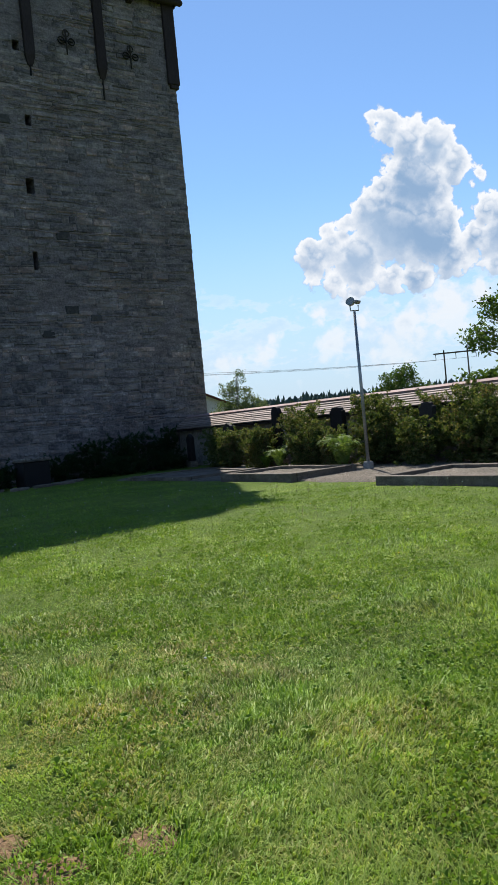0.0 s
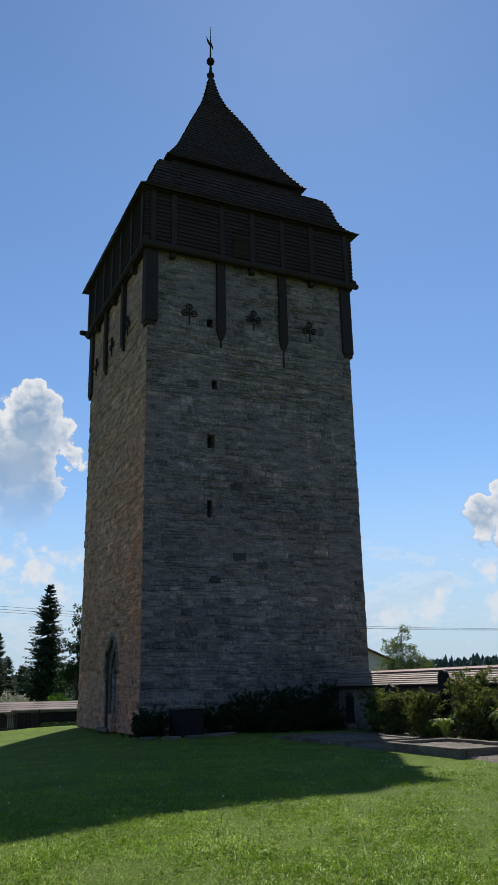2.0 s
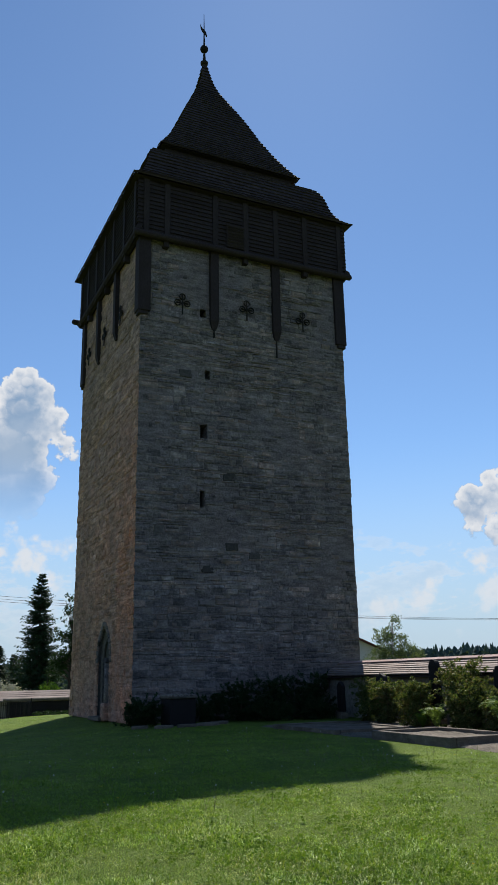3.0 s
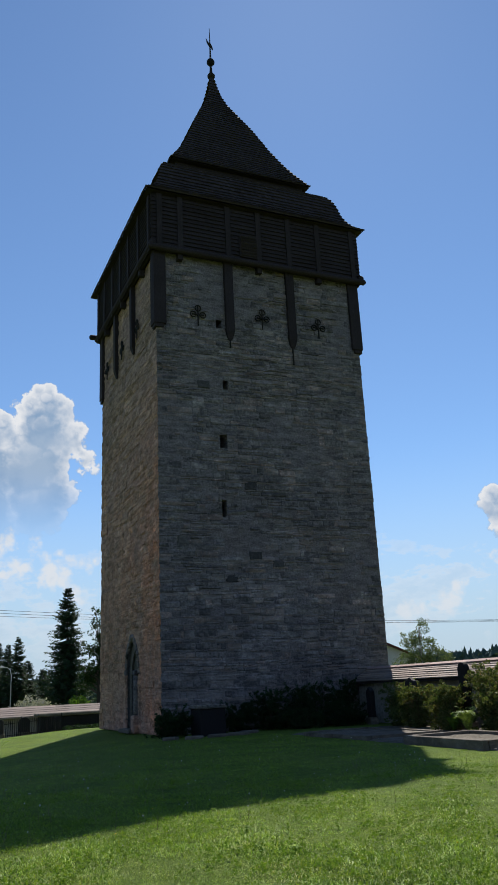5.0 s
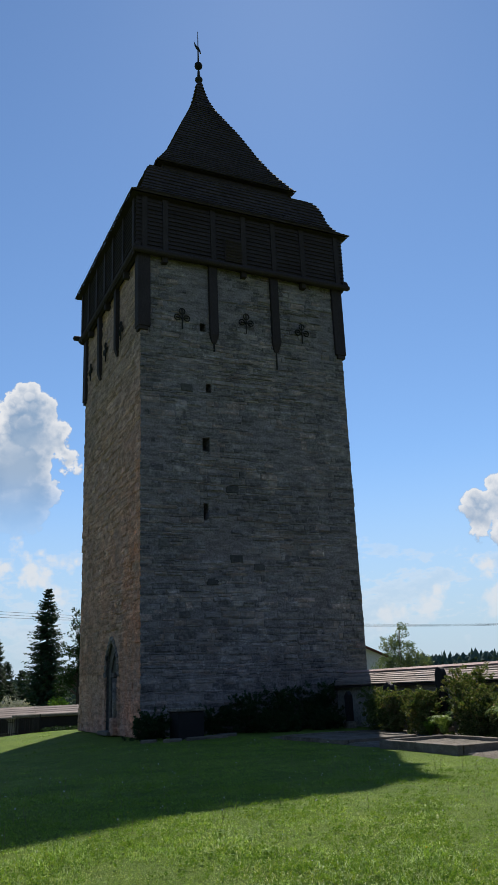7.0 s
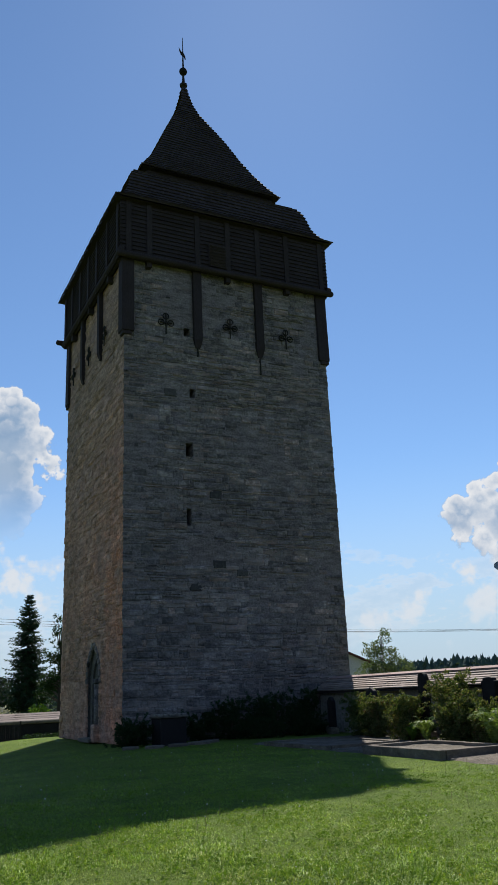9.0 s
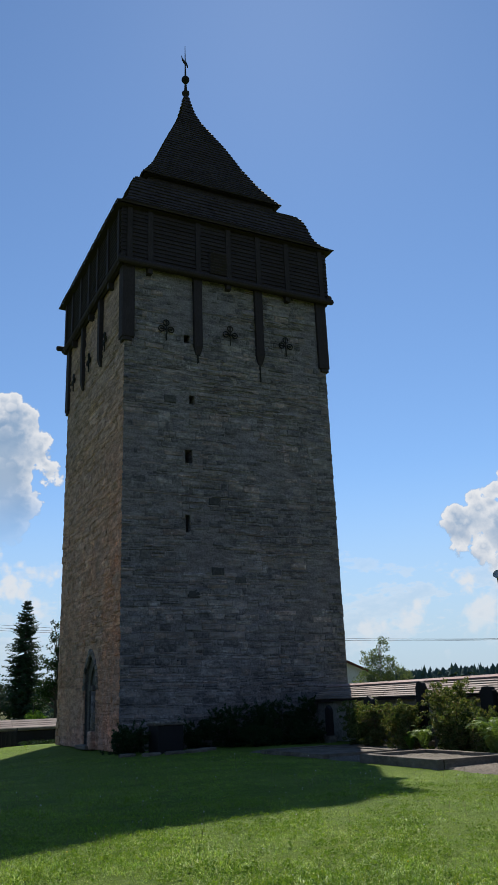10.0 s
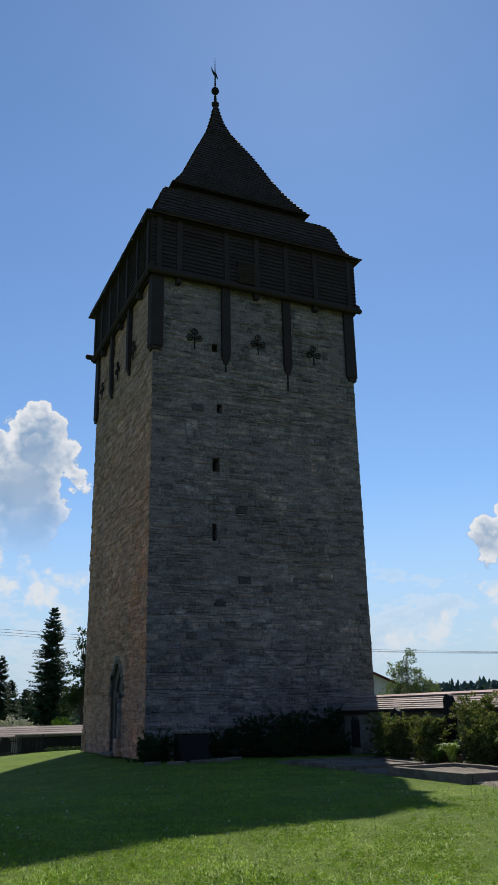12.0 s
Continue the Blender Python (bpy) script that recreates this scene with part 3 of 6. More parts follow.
# ---- the tower ----
def panel(g, u0, u1, z0, z1, holes, thick, to):
    """A wall panel with rectangular openings through it; to(u, depth, z) lays it into place."""
    us = sorted({u0, u1, *[h[0] for h in holes], *[h[1] for h in holes]})
    zs = sorted({z0, z1, *[h[2] for h in holes], *[h[3] for h in holes]})

    def open_at(i, j):
        if not (0 <= i < len(us) - 1 and 0 <= j < len(zs) - 1):
            return None
        u, z = (us[i] + us[i + 1]) / 2, (zs[j] + zs[j + 1]) / 2
        return any(h[0] < u < h[1] and h[2] < z < h[3] for h in holes)

    for i in range(len(us) - 1):
        for j in range(len(zs) - 1):
            a, b, c, d = us[i], us[i + 1], zs[j], zs[j + 1]
            if open_at(i, j):
                for di, dj, q in ((-1, 0, (a, c, a, d)), (1, 0, (b, c, b, d)), (0, -1, (a, c, b, c)), (0, 1, (a, d, b, d))):
                    if open_at(i + di, j + dj) is False:
                        p = [to(q[0], 0, q[1]), to(q[2], 0, q[3]), to(q[2], thick, q[3]), to(q[0], thick, q[1])]
                        g.add(p, [(0, 1, 2, 3)])
                continue
            for dep in (0, thick):
                g.add([to(a, dep, c), to(b, dep, c), to(b, dep, d), to(a, dep, d)], [(0, 1, 2, 3)])


def stone_rows(u0, u1, z0, z1, holes, seed):
    """Courses of uneven rubble: (u0, u1, z0, z1) of each stone."""
    r = random.Random(seed)
    z, out = z0, []
    while z < z1 - 0.05:
        h = min(r.choice((0.05, 0.06, 0.08, 0.09, 0.11, 0.13, 0.16, 0.2, 0.24)) * r.uniform(0.9, 1.15), z1 - z)
        u = u0
        while u < u1 - 0.02:
            l = r.choice((0.16, 0.24, 0.32, 0.42, 0.55, 0.75)) * r.uniform(0.8, 1.2)
            if r.random() < 0.1:
                l *= 1.6
            e = min(u + l, u1)
            if u1 - e < 0.16:
                e = u1
            if r.random() < 0.16 and h > 0.17:
                k = r.uniform(0.4, 0.6) * h
                out += [(u, e, z, z + k), (u, e, z + k, z + h)]
            else:
                out.append((u, e, z, z + h))
            u = e
        z += h
    keep = []
    for s in out:
        cut = [s]
        for h in holes:
            nxt = []
            for a, b, c, d in cut:
                if b <= h[0] or a >= h[1] or d <= h[2] or c >= h[3]:
                    nxt.append((a, b, c, d))
                    continue
                if h[0] - a > 0.05:
                    nxt.append((a, h[0], c, d))
                if b - h[1] > 0.05:
                    nxt.append((h[1], b, c, d))
                if h[2] - c > 0.04:
                    nxt.append((max(a, h[0]), min(b, h[1]), c, h[2]))
                if d - h[3] > 0.04:
                    nxt.append((max(a, h[0]), min(b, h[1]), h[3], d))
            cut = nxt
        keep += cut
    return keep, r


def stone_shape(g, l, h, proud, r, to):
    """One hewn stone with worn edges, its back on the mortar, centred on u = z = 0."""
    j = lambda k: r.uniform(-k, k)
    gap = 0.005
    base = [(-l / 2 + gap, -h / 2 + gap), (l / 2 - gap, -h / 2 + gap), (l / 2 - gap, h / 2 - gap), (-l / 2 + gap, h / 2 - gap)]
    b = min(0.035, h * 0.26)
    w = min(0.028, h * 0.17)
    ins = [(-l / 2 + gap + b, -h / 2 + gap + b), (l / 2 - gap - b, -h / 2 + gap + b), (l / 2 - gap - b, h / 2 - gap - b), (-l / 2 + gap + b, h / 2 - gap - b)]
    p = [to(u + j(w), 0.03, z + j(w)) for u, z in base]
    p += [to(u * 0.97 + j(w), -proud * 0.35, z * 0.96 + j(w * 0.8)) for u, z in base]
    p += [to(u + j(w * 1.3), -proud + j(0.016), z + j(w)) for u, z in ins]
    f = [(8, 9, 10, 11)]
    for k in range(4):
        n = (k + 1) % 4
        f += [(k, n, 4 + n, 4 + k), (4 + k, 4 + n, 8 + n, 8 + k)]
    g.add(p, f)


FRONT_HOLES = [(2.44, 2.70, 15.12, 15.50), (2.64, 2.86, 12.52, 12.90), (2.44, 2.74, 10.12, 10.66), (2.42, 2.62, 7.45, 8.10)]
LEFT_HOLES = [(2.75, 4.75, 0.0, 3.7), (7.78, 7.92, 8.2, 8.75)]
TOP = 18.15
tower = thing("bell_tower", (0, 0, 0), "medieval grey rubble stone bell tower with black tarred belfry", "tower")
to_front = lambda u, d, z: (u, d, z)
to_left = lambda u, d, z: (d, u, z)
to_right = lambda u, d, z: (W - d, u, z)
to_back = lambda u, d, z: (u, W - d, z)
T = 1.6
g = Geo()
panel(g, 0, W, 0, TOP, FRONT_HOLES, T, to_front)
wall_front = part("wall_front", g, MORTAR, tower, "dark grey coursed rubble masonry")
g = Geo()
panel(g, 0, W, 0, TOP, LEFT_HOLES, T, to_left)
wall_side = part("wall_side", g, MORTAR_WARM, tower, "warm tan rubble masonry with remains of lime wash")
g = Geo()
panel(g, 0, W, 0, TOP, [], T, to_right)
part("wall_east", g, MORTAR, tower)
g = Geo()
panel(g, 0, W, 0, TOP, [], T, to_back)
part("wall_back", g, MORTAR, tower)
for zf in (0.02, 11.0):
    part("inner_floor", Geo().box(T, W - T, T, W - T, zf, zf + 0.12), TAR, tower)


def bulge(u, z):
    return 0.035 * math.sin(u * 0.9 + z * 0.5) * math.sin(z * 0.8 + 1.0) + 0.05 * max(0.0, 1 - z / 1.6)


# iron wall anchors: a stem with three curled rings
def anchor(parent, to, u, z):
    g = Geo()
    at = lambda a, b: to(u + a, -0.07, z + b)
    g.tube([at(0, -0.48), at(0, 0.42)], 0.028, 6)
    g.tube([at(-0.25, 0.0), at(0.25, 0.0)], 0.028, 6)
    for cx, cz in ((-0.2, 0.0), (0.2, 0.0), (0.0, 0.28)):
        ring = [at(cx + 0.12 * math.cos(t), cz + 0.12 * math.sin(t)) for t in np.linspace(0, 2 * math.pi, 13)]
        g.tube(ring, 0.026, 6)
    g.tube([to(u, 0.1, z), to(u, -0.1, z)], 0.05, 8)
    part("wall_anchor", g, IRON, parent, "black wrought-iron anchor with three rings")


for x, z in ((1.68, 15.55), (4.47, 15.78), (7.06, 15.72)):
    anchor(tower, to_front, x, z)
for y, z in ((2.6, 15.9), (5.1, 16.0), (7.85, 16.1)):
    anchor(tower, to_left, y, z)

# timber posts that carry the belfry
OUT = 0.28


def post(parent, to, u, half, z0, out=0.17):
    g = Geo()
    ring = lambda z, h, o: [to(u - h, 0.05, z), to(u + h, 0.05, z), to(u + h, -o, z), to(u - h, -o, z)]
    rows = [ring(z0 - 0.35, half * 0.45, 0.07), ring(z0 - 0.3, half * 0.6, 0.09), ring(z0, half, out), ring(z0 + 1.2, half * 0.97, out + 0.01), ring(TOP + 0.2, half, out + 0.02)]
    v = [p for r0 in rows for p in r0]
    f = [(0, 1, 2, 3), (16, 17, 18, 19)] + [(k * 4 + i, k * 4 + (i + 1) % 4, k * 4 + 4 + (i + 1) % 4, k * 4 + 4 + i) for k in range(4) for i in range(4)]
    g.add(v, f)
    part("post", g, TAR, parent)


for u, z0 in ((3.02, 15.0), (5.80, 15.0)):
    post(tower, to_front, u, 0.18, z0)
for u, z0 in ((3.2, 15.35), (6.05, 15.35)):
    post(tower, to_left, u, 0.16, z0)
    post(tower, to_right, u, 0.16, z0)
    post(tower, to_back, u, 0.16, z0)
for cx, cy in ((0, 0), (W, 0), (0, W), (W, W)):
    g = Geo()
    sx, sy = (1 if cx == 0 else -1), (1 if cy == 0 else -1)
    o, l = 0.14, 0.36
    for z0, z1, k0 in ((14.95, TOP + 0.2, 1.0), (14.8, 14.95, 0.75)):
        a0, a1 = cx - sx * o * k0, cx + sx * l * k0
        b0, b1 = cy - sy * o * k0, cy - sy * 0.0
        g.box(min(a0, a1), max(a0, a1), min(b0, b1), max(b0, b1), z0, z1, 0.015)
        b0, b1 = cy + sy * 0.001, cy + sy * l * k0
        a0, a1 = cx - sx * o * k0, cx
        g.box(min(a0, a1), max(a0, a1), min(b0, b1), max(b0, b1), z0, z1, 0.015)
    part("corner_post", g, TAR, tower, "tarred corner post boxed round the wall's edge")

for u, z0, l in ((3.02, 14.65, 0.35), (5.80, 14.65, 0.75)):
    part("iron_strap", Geo().box(u - 0.025, u + 0.025, -0.075, 0.02, z0 - l, z0 + 0.1, 0.006), IRON, tower, "thin rusty strap below a post")

# sill beams with rounded ends that stick out, joist ends, and upright boards
EAVE = 20.75
for k, to in enumerate((to_front, to_left, to_right, to_back)):
    g = Geo()
    o = OUT + (0.05 if k in (0, 3) else -0.05)
    z0 = (18.12, 18.28, 18.28, 18.4)[k]
    e0 = 0.62 if k == 3 else 0.44
    pts = [to(-e0, -o, z0), to(-e0 + 0.06, -o, z0), to(W + 0.36, -o, z0), to(W + 0.44, -o, z0)]
    g.tube(pts, [0.07, 0.13, 0.13, 0.07], 10)
    part("sill_beam", g, TAR, tower, "round tarred log with its ends showing")
    for u in (0.95, 4.4, 7.2) if k in (0, 3) else (1.6, 4.6, 7.6):
        g = Geo()
        p = [to(u + a, b, c) for c in (17.78, 18.1) for b in (0.3, -0.25) for a in (-0.1, 0.1)]
        g.add(p, [(0, 2, 3, 1), (4, 5, 7, 6), (0, 1, 5, 4), (2, 6, 7, 3), (0, 4, 6, 2), (1, 3, 7, 5)])
        part("joist_end", g, TAR, tower)

for k, to in enumerate((to_front, to_left, to_right, to_back)):
    face = Geo()
    p = [to(u, d, z) for z in (18.05, 20.9) for d in (-OUT + 0.08, -OUT + 0.18) for u in (-OUT + 0.08, W + OUT - 0.08)]
    face.add(p, [(0, 2, 3, 1), (4, 5, 7, 6), (0, 1, 5, 4), (2, 6, 7, 3), (0, 4, 6, 2), (1, 3, 7, 5)])
    cladding = part("cladding", face, TAR, tower, "black tarred lapped boarding between upright posts")
    bx = Vector(to(1, 0, 0)) - Vector(to(0, 0, 0))
    by = Vector(to(0, 1, 0)) - Vector(to(0, 0, 0))
    half = W / 2 + OUT - 0.03
    q6 = [(0, 2, 3, 1), (4, 5, 7, 6), (0, 1, 5, 4), (2, 6, 7, 3), (0, 4, 6, 2), (1, 3, 7, 5)]
    row = Geo().add([bx * a + by * (b + c * 0.28) + Vector((0, 0, c)) for c in (0, 0.2) for b in (0.035, 0) for a in (-half, half)], q6)
    me = row.mesh("board")
    for i in range(15):
        part("board", me, TAR, cladding, at=Vector(to(W / 2, -OUT + 0.005 + random.uniform(-0.006, 0.006), 18.07 + 0.18 * i)))
    uprights = (0.08, 0.95, 3.02, 4.4, 5.8, 7.2, W - 0.08) if k in (0, 3) else (0.08, 1.6, 3.2, 4.6, 6.05, 7.6, W - 0.08)
    stud = Geo().add([bx * a + by * b + Vector((0, 0, c)) for c in (0, 2.7) for b in (0.06, -0.012) for a in (-0.11, 0.11)], q6).mesh("upright")
    for u in uprights:
        part("upright", stud, TAR, cladding, at=Vector(to(u, -OUT - 0.012, 18.06)))

# louvred hatch
hatch = part("hatch", Geo().box(3.5, 4.3, -OUT - 0.05, -OUT - 0.02, 18.35, 19.4, 0.008), TAR, tower, "weathered louvred sound hatch")
for i in range(7):
    g = Geo().box(-0.36, 0.36, -0.05, 0.02, -0.045, 0.035, 0.006, Matrix.Rotation(radians(35), 4, "X"))
    part("slat", g, TAR, hatch, at=Vector((3.9, -OUT - 0.06, 18.47 + 0.135 * i)))


def roof_tier(name, profile, row, label, lift=0.05):
    """A square roof of shingle courses along a curved profile of (inset, z), each course lapping the one below."""
    ins, zz = np.array(profile).T
    d = np.concatenate([[0], np.cumsum(np.hypot(np.diff(ins), np.diff(zz)))])
    n = max(2, int(d[-1] / row))
    s = np.linspace(0, d[-1], n + 1)
    I, Z = np.interp(s, d, ins), np.interp(s, d, zz)
    g = Geo()
    for k in range(n):
        ti, tz = I[k + 1] - I[k], Z[k + 1] - Z[k]
        ln = math.hypot(ti, tz)
        ni, nz = -tz / ln, ti / ln
        lo_i, lo_z = I[k] + ni * lift - ti * 0.12, Z[k] + nz * lift - tz * 0.12
        hi_i, hi_z = I[k + 1] + ti * 0.1, Z[k + 1] + tz * 0.1
        for to in (to_front, to_left, to_right, to_back):
            a, b = lo_i, W - lo_i
            m = max(2, int((b - a) / 0.16))
            for q in range(m):
                u0, u1 = a + (b - a) * q / m, a + (b - a) * (q + 1) / m
                w0 = (q / m) * (W - 2 * hi_i) + hi_i
                w1 = ((q + 1) / m) * (W - 2 * hi_i) + hi_i
                e = random.uniform(-0.035, 0.035)
                h = random.uniform(0.0, 0.018)
                x = 0.004 if q < m - 1 else 0.0
                p = [to(u0, lo_i + ni * h - ti * e, lo_z + nz * h - tz * e), to(u1 - x, lo_i + ni * h - ti * e, lo_z + nz * h - tz * e), to(w1 - x, hi_i, hi_z), to(w0, hi_i, hi_z),
                     to(u0, lo_i - ni * lift, lo_z - nz * lift), to(u1 - x, lo_i - ni * lift, lo_z - nz * lift)]
                g.add(p, [(0, 1, 2, 3), (0, 4, 5, 1)])
    roof = part(name, g, SHINGLE, tower, label)
    # the boarding under the shingles
    g = Geo()
    v = []
    for i, z in zip(I, Z):
        i, z = i + 0.03, z - 0.05
        v += [(i, i, z), (W - i, i, z), (W - i, W - i, z), (i, W - i, z)]
    f = [(k * 4 + j, k * 4 + (j + 1) % 4, k * 4 + 4 + (j + 1) % 4, k * 4 + 4 + j) for k in range(len(I) - 1) for j in range(4)]
    f.append((3, 2, 1, 0))
    g.add(v, f)
    part("sheathing", g, TAR, roof)
    return roof


LOWER = [(-0.50, 20.66), (-0.36, 20.78), (-0.12, 21.02), (0.06, 21.30), (0.20, 21.65), (0.31, 22.14), (0.43, 22.50), (0.58, 22.74), (0.82, 22.94), (1.11, 23.12), (1.45, 23.3)]
UPPER = [(1.14, 23.66), (1.22, 23.76), (1.36, 23.98), (1.68, 24.52), (1.99, 25.12), (2.46, 26.15), (3.03, 27.6), (3.55, 28.75), (3.95, 29.6), (4.18, 30.3), (4.33, 31.0), (4.42, 31.55)]
roof_tier("lower_roof", LOWER, 0.2, "black tarred shingle skirt roof with an ogee curve")
g = Geo()
for i, z in ((1.4, 23.0), (1.4, 23.75)):
    g.v += [(i, i, z), (W - i, i, z), (W - i, W - i, z), (i, W - i, z)]
g.f += [(0, 1, 5, 4), (1, 2, 6, 5), (2, 3, 7, 6), (3, 0, 4, 7)]
part("lantern_wall", g, TAR, tower, "low tarred wall between the two roofs")
roof_tier("upper_roof", UPPER, 0.22, "black tarred shingle roof sweeping up to a point")

# finial: block, rod, ball and weathervane
g = Geo()
g.tube([(4.5, 4.5, 31.35), (4.5, 4.5, 31.6), (4.5, 4.5, 31.66), (4.5, 4.5, 31.78), (4.5, 4.5, 31.84), (4.5, 4.5, 32.3)], [0.11, 0.10, 0.19, 0.2, 0.09, 0.06], 10)
finial = part("finial", g, IRON, tower, "dark metal finial with ball and weathervane")
part("ball", Geo().ball((4.5, 4.5, 32.62), 0.21, 14, 9), IRON, finial, smooth=True)
g = Geo()
g.tube([(4.5, 4.5, 32.8), (4.5, 4.5, 33.6), (4.5, 4.5, 34.85)], [0.05, 0.035, 0.012], 6)
part("rod", g, IRON, finial)
g = Geo()
vd = Vector((0.5, -0.2, 0)).normalized()
outline = [(-0.42, 34.25), (-0.36, 33.95), (-0.22, 33.75), (-0.05, 33.62), (0.12, 33.55), (0.2, 33.4), (0.3, 33.42), (0.24, 33.62), (0.1, 33.82), (-0.1, 33.9), (-0.24, 34.02)]
n = len(outline)
side = Vector((-vd.y, vd.x, 0)) * 0.012
g.add([Vector((4.5, 4.5, z)) + vd * a * 0.5 + side for a, z in outline] + [Vector((4.5, 4.5, z)) + vd * a * 0.5 - side for a, z in outline],
      [tuple(range(n)), tuple(range(2 * n - 1, n - 1, -1))] + [(i, n + i, n + (i + 1) % n, (i + 1) % n) for i in range(n)])
part("weathervane", g, IRON, finial)


# pointed doorway
def pointed(half, spring, apex, n=9):
    rise = apex - spring
    c = (rise * rise - half * half) / (2 * half)
    R = half + c
    a1 = math.atan2(rise, -c)
    arc = [(c + R * math.cos(t), spring + R * math.sin(t)) for t in np.linspace(math.pi, a1, n)]
    left = [(-half, 0.0)] + arc
    return left + [(-u, z) for u, z in left[-2::-1]]


DOOR_Y = 3.75
portal = part("portal", Geo(), STONE_WARM, tower, "stepped pointed-arch stone doorway")
outer, inner = pointed(0.88, 2.05, 3.42), pointed(0.56, 1.95, 2.95)
rect = []
for u, z in outer:
    if z <= 0.01:
        rect.append((math.copysign(1.0, u), 0.0))
    elif abs(u) < 1e-6:
        rect.append((0.0, 3.7))
    elif z > 3.05:
        rect.append((u * 1.15, 3.7))
    elif z > 2.55:
        rect.append((math.copysign(1.0, u), 3.7))
    else:
        rect.append((math.copysign(1.0, u), z * 1.2))
g = Geo()
at_door = lambda u, d, z: (d, DOOR_Y + u, z)
m = len(outer)
facing = Geo()
for loop in (rect, outer):
    facing.v += [at_door(u, 0.0, z) for u, z in loop]
facing.f += [(i, i + 1, m + i + 1, m + i) for i in range(m - 1)]
part("facing", facing, STONE_WARM, portal)
loops = [(outer, 0.0), (outer, 0.12), (inner, 0.12), (inner, 0.22)]
for loop, dep in loops:
    g.v += [at_door(u, dep, z) for u, z in loop]
for k in range(len(loops) - 1):
    g.f += [(k * m + i, k * m + i + 1, (k + 1) * m + i + 1, (k + 1) * m + i) for i in range(m - 1)]
portal.data = g.mesh("portal")
# only the stepped recess is dark: its shade is put into the stone colour
portal.data.materials.append(DARK_RUBBLE)
for i in range(1, m - 2):
    (u0, z0), (u1, z1) = outer[i], outer[i + 1]
    mid, ang = ((u0 + u1) / 2, (z0 + z1) / 2), math.atan2(z1 - z0, u1 - u0)
    l = math.hypot(u1 - u0, z1 - z0)
    g = Geo()
    f_ = lambda a, d, b: at_door(mid[0] + a * math.cos(ang) - b * math.sin(ang), d, mid[1] + a * math.sin(ang) + b * math.cos(ang))
    stone_shape(g, l, 0.2, 0.055, random, lambda a, d, b: f_(a, d, b + 0.07))
    part("voussoir", g, STONE, portal)
for s in (-1, 1):
    z = 0.0
    for h in (0.45, 0.38, 0.42, 0.4, 0.42):
        g = Geo()
        stone_shape(g, 0.32, h, 0.05, random, lambda a, d, b: at_door(s * 1.0 + a, d, z + h / 2 + b))
        part("jamb_stone", g, STONE_WARM, portal)
        z += h
    if s > 0:
        continue
    g = Geo().tube([(-0.03, DOOR_Y + s * 0.74, 0.6), (-0.03, DOOR_Y + s * 0.74, 2.02)], 0.13, 10)
    part("shaft", g, STONE, portal, "grey stone shaft beside the doorway", smooth=True)
    part("plinth", Geo().box(-0.24, 0.05, DOOR_Y + s * 0.78 - 0.2, DOOR_Y + s * 0.78 + 0.2, 0.0, 0.62, 0.04), STONE_WARM, portal)
    part("capital", Geo().box(-0.18, 0.05, DOOR_Y + s * 0.74 - 0.17, DOOR_Y + s * 0.74 + 0.17, 2.02, 2.2, 0.03), STONE, portal)
part("threshold", Geo().box(-0.35, 0.6, DOOR_Y - 0.75, DOOR_Y + 0.75, 0.0, 0.14, 0.02), GRANITE, tower, "worn grey stone step")
door = part("door", Geo().box(0.215, 0.25, DOOR_Y - 0.64, DOOR_Y + 0.64, 0.1, 3.0), DOOR_GREEN, tower, "closed blackish plank door")
for i in range(7):
    part("plank", Geo().box(0.19, 0.215, DOOR_Y - 0.61 + i * 0.175, DOOR_Y - 0.445 + i * 0.175, 0.14, 2.98, 0.006), DOOR_GREEN, door)
for z in (0.6, 1.9):
    part("strap_hinge", Geo().box(0.138, 0.15, DOOR_Y - 0.48, DOOR_Y + 0.25, z, z + 0.06), IRON, door)
part("door_ring", Geo().tube([(0.13, DOOR_Y + 0.32 + 0.06 * math.cos(t), 1.15 + 0.06 * math.sin(t)) for t in np.linspace(0, 6.2832, 11)], 0.012, 6), IRON, door)

# ---- churchyard wall with its plank roof, butting on the tower ----
churchyard = thing("churchyard_wall", (8.1, 0, 0), "low plastered churchyard wall with a weathered plank roof", "wall", kind="structure")
g = Geo()
ys = np.linspace(-0.01, -40, 81)
prof = [(-0.5, -0.2), (-0.52, 0.3), (-0.47, 1.45), (0.47, 1.45), (0.52, 0.3), (0.5, -0.2)]
for y in ys:
    g.v += [(x + random.uniform(-0.012, 0.012), y, z) for x, z in prof]
g.f += [(k * 6 + j, k * 6 + j + 1, k * 6 + 7 + j, k * 6 + 6 + j) for k in range(len(ys) - 1) for j in range(5)]
g.f += [tuple(range(6)), tuple(range(len(ys) * 6 - 1, len(ys) * 6 - 7, -1))]
part("wall_body", g, PLASTER, churchyard)
ROWS = 7
slope = math.atan2(0.44, 0.82)
roof_under = Geo()
for y in (-0.03, -40):
    roof_under.v += [(-0.8, y, 1.38), (0, y, 1.80), (0.8, y, 1.38), (0.8, y, 1.33), (-0.8, y, 1.33)]
roof_under.f += [(0, 1, 6, 5), (1, 2, 7, 6), (2, 3, 8, 7), (3, 4, 9, 8), (4, 0, 5, 9), (0, 4, 3, 2, 1), (5, 6, 7, 8, 9)]
plank_roof = part("plank_roof", roof_under, TAR, churchyard, "rows of lapped weathered planks")
plank_meshes = []
for ln in (2.2, 2.6, 3.0):
    g = Geo().box(-0.085, 0.085, -ln / 2 + 0.006, ln / 2 - 0.006, -0.016, 0.022, 0.004)
    me = g.mesh("plank")
    me.materials.append(PLANK)
    plank_meshes.append((ln, me))
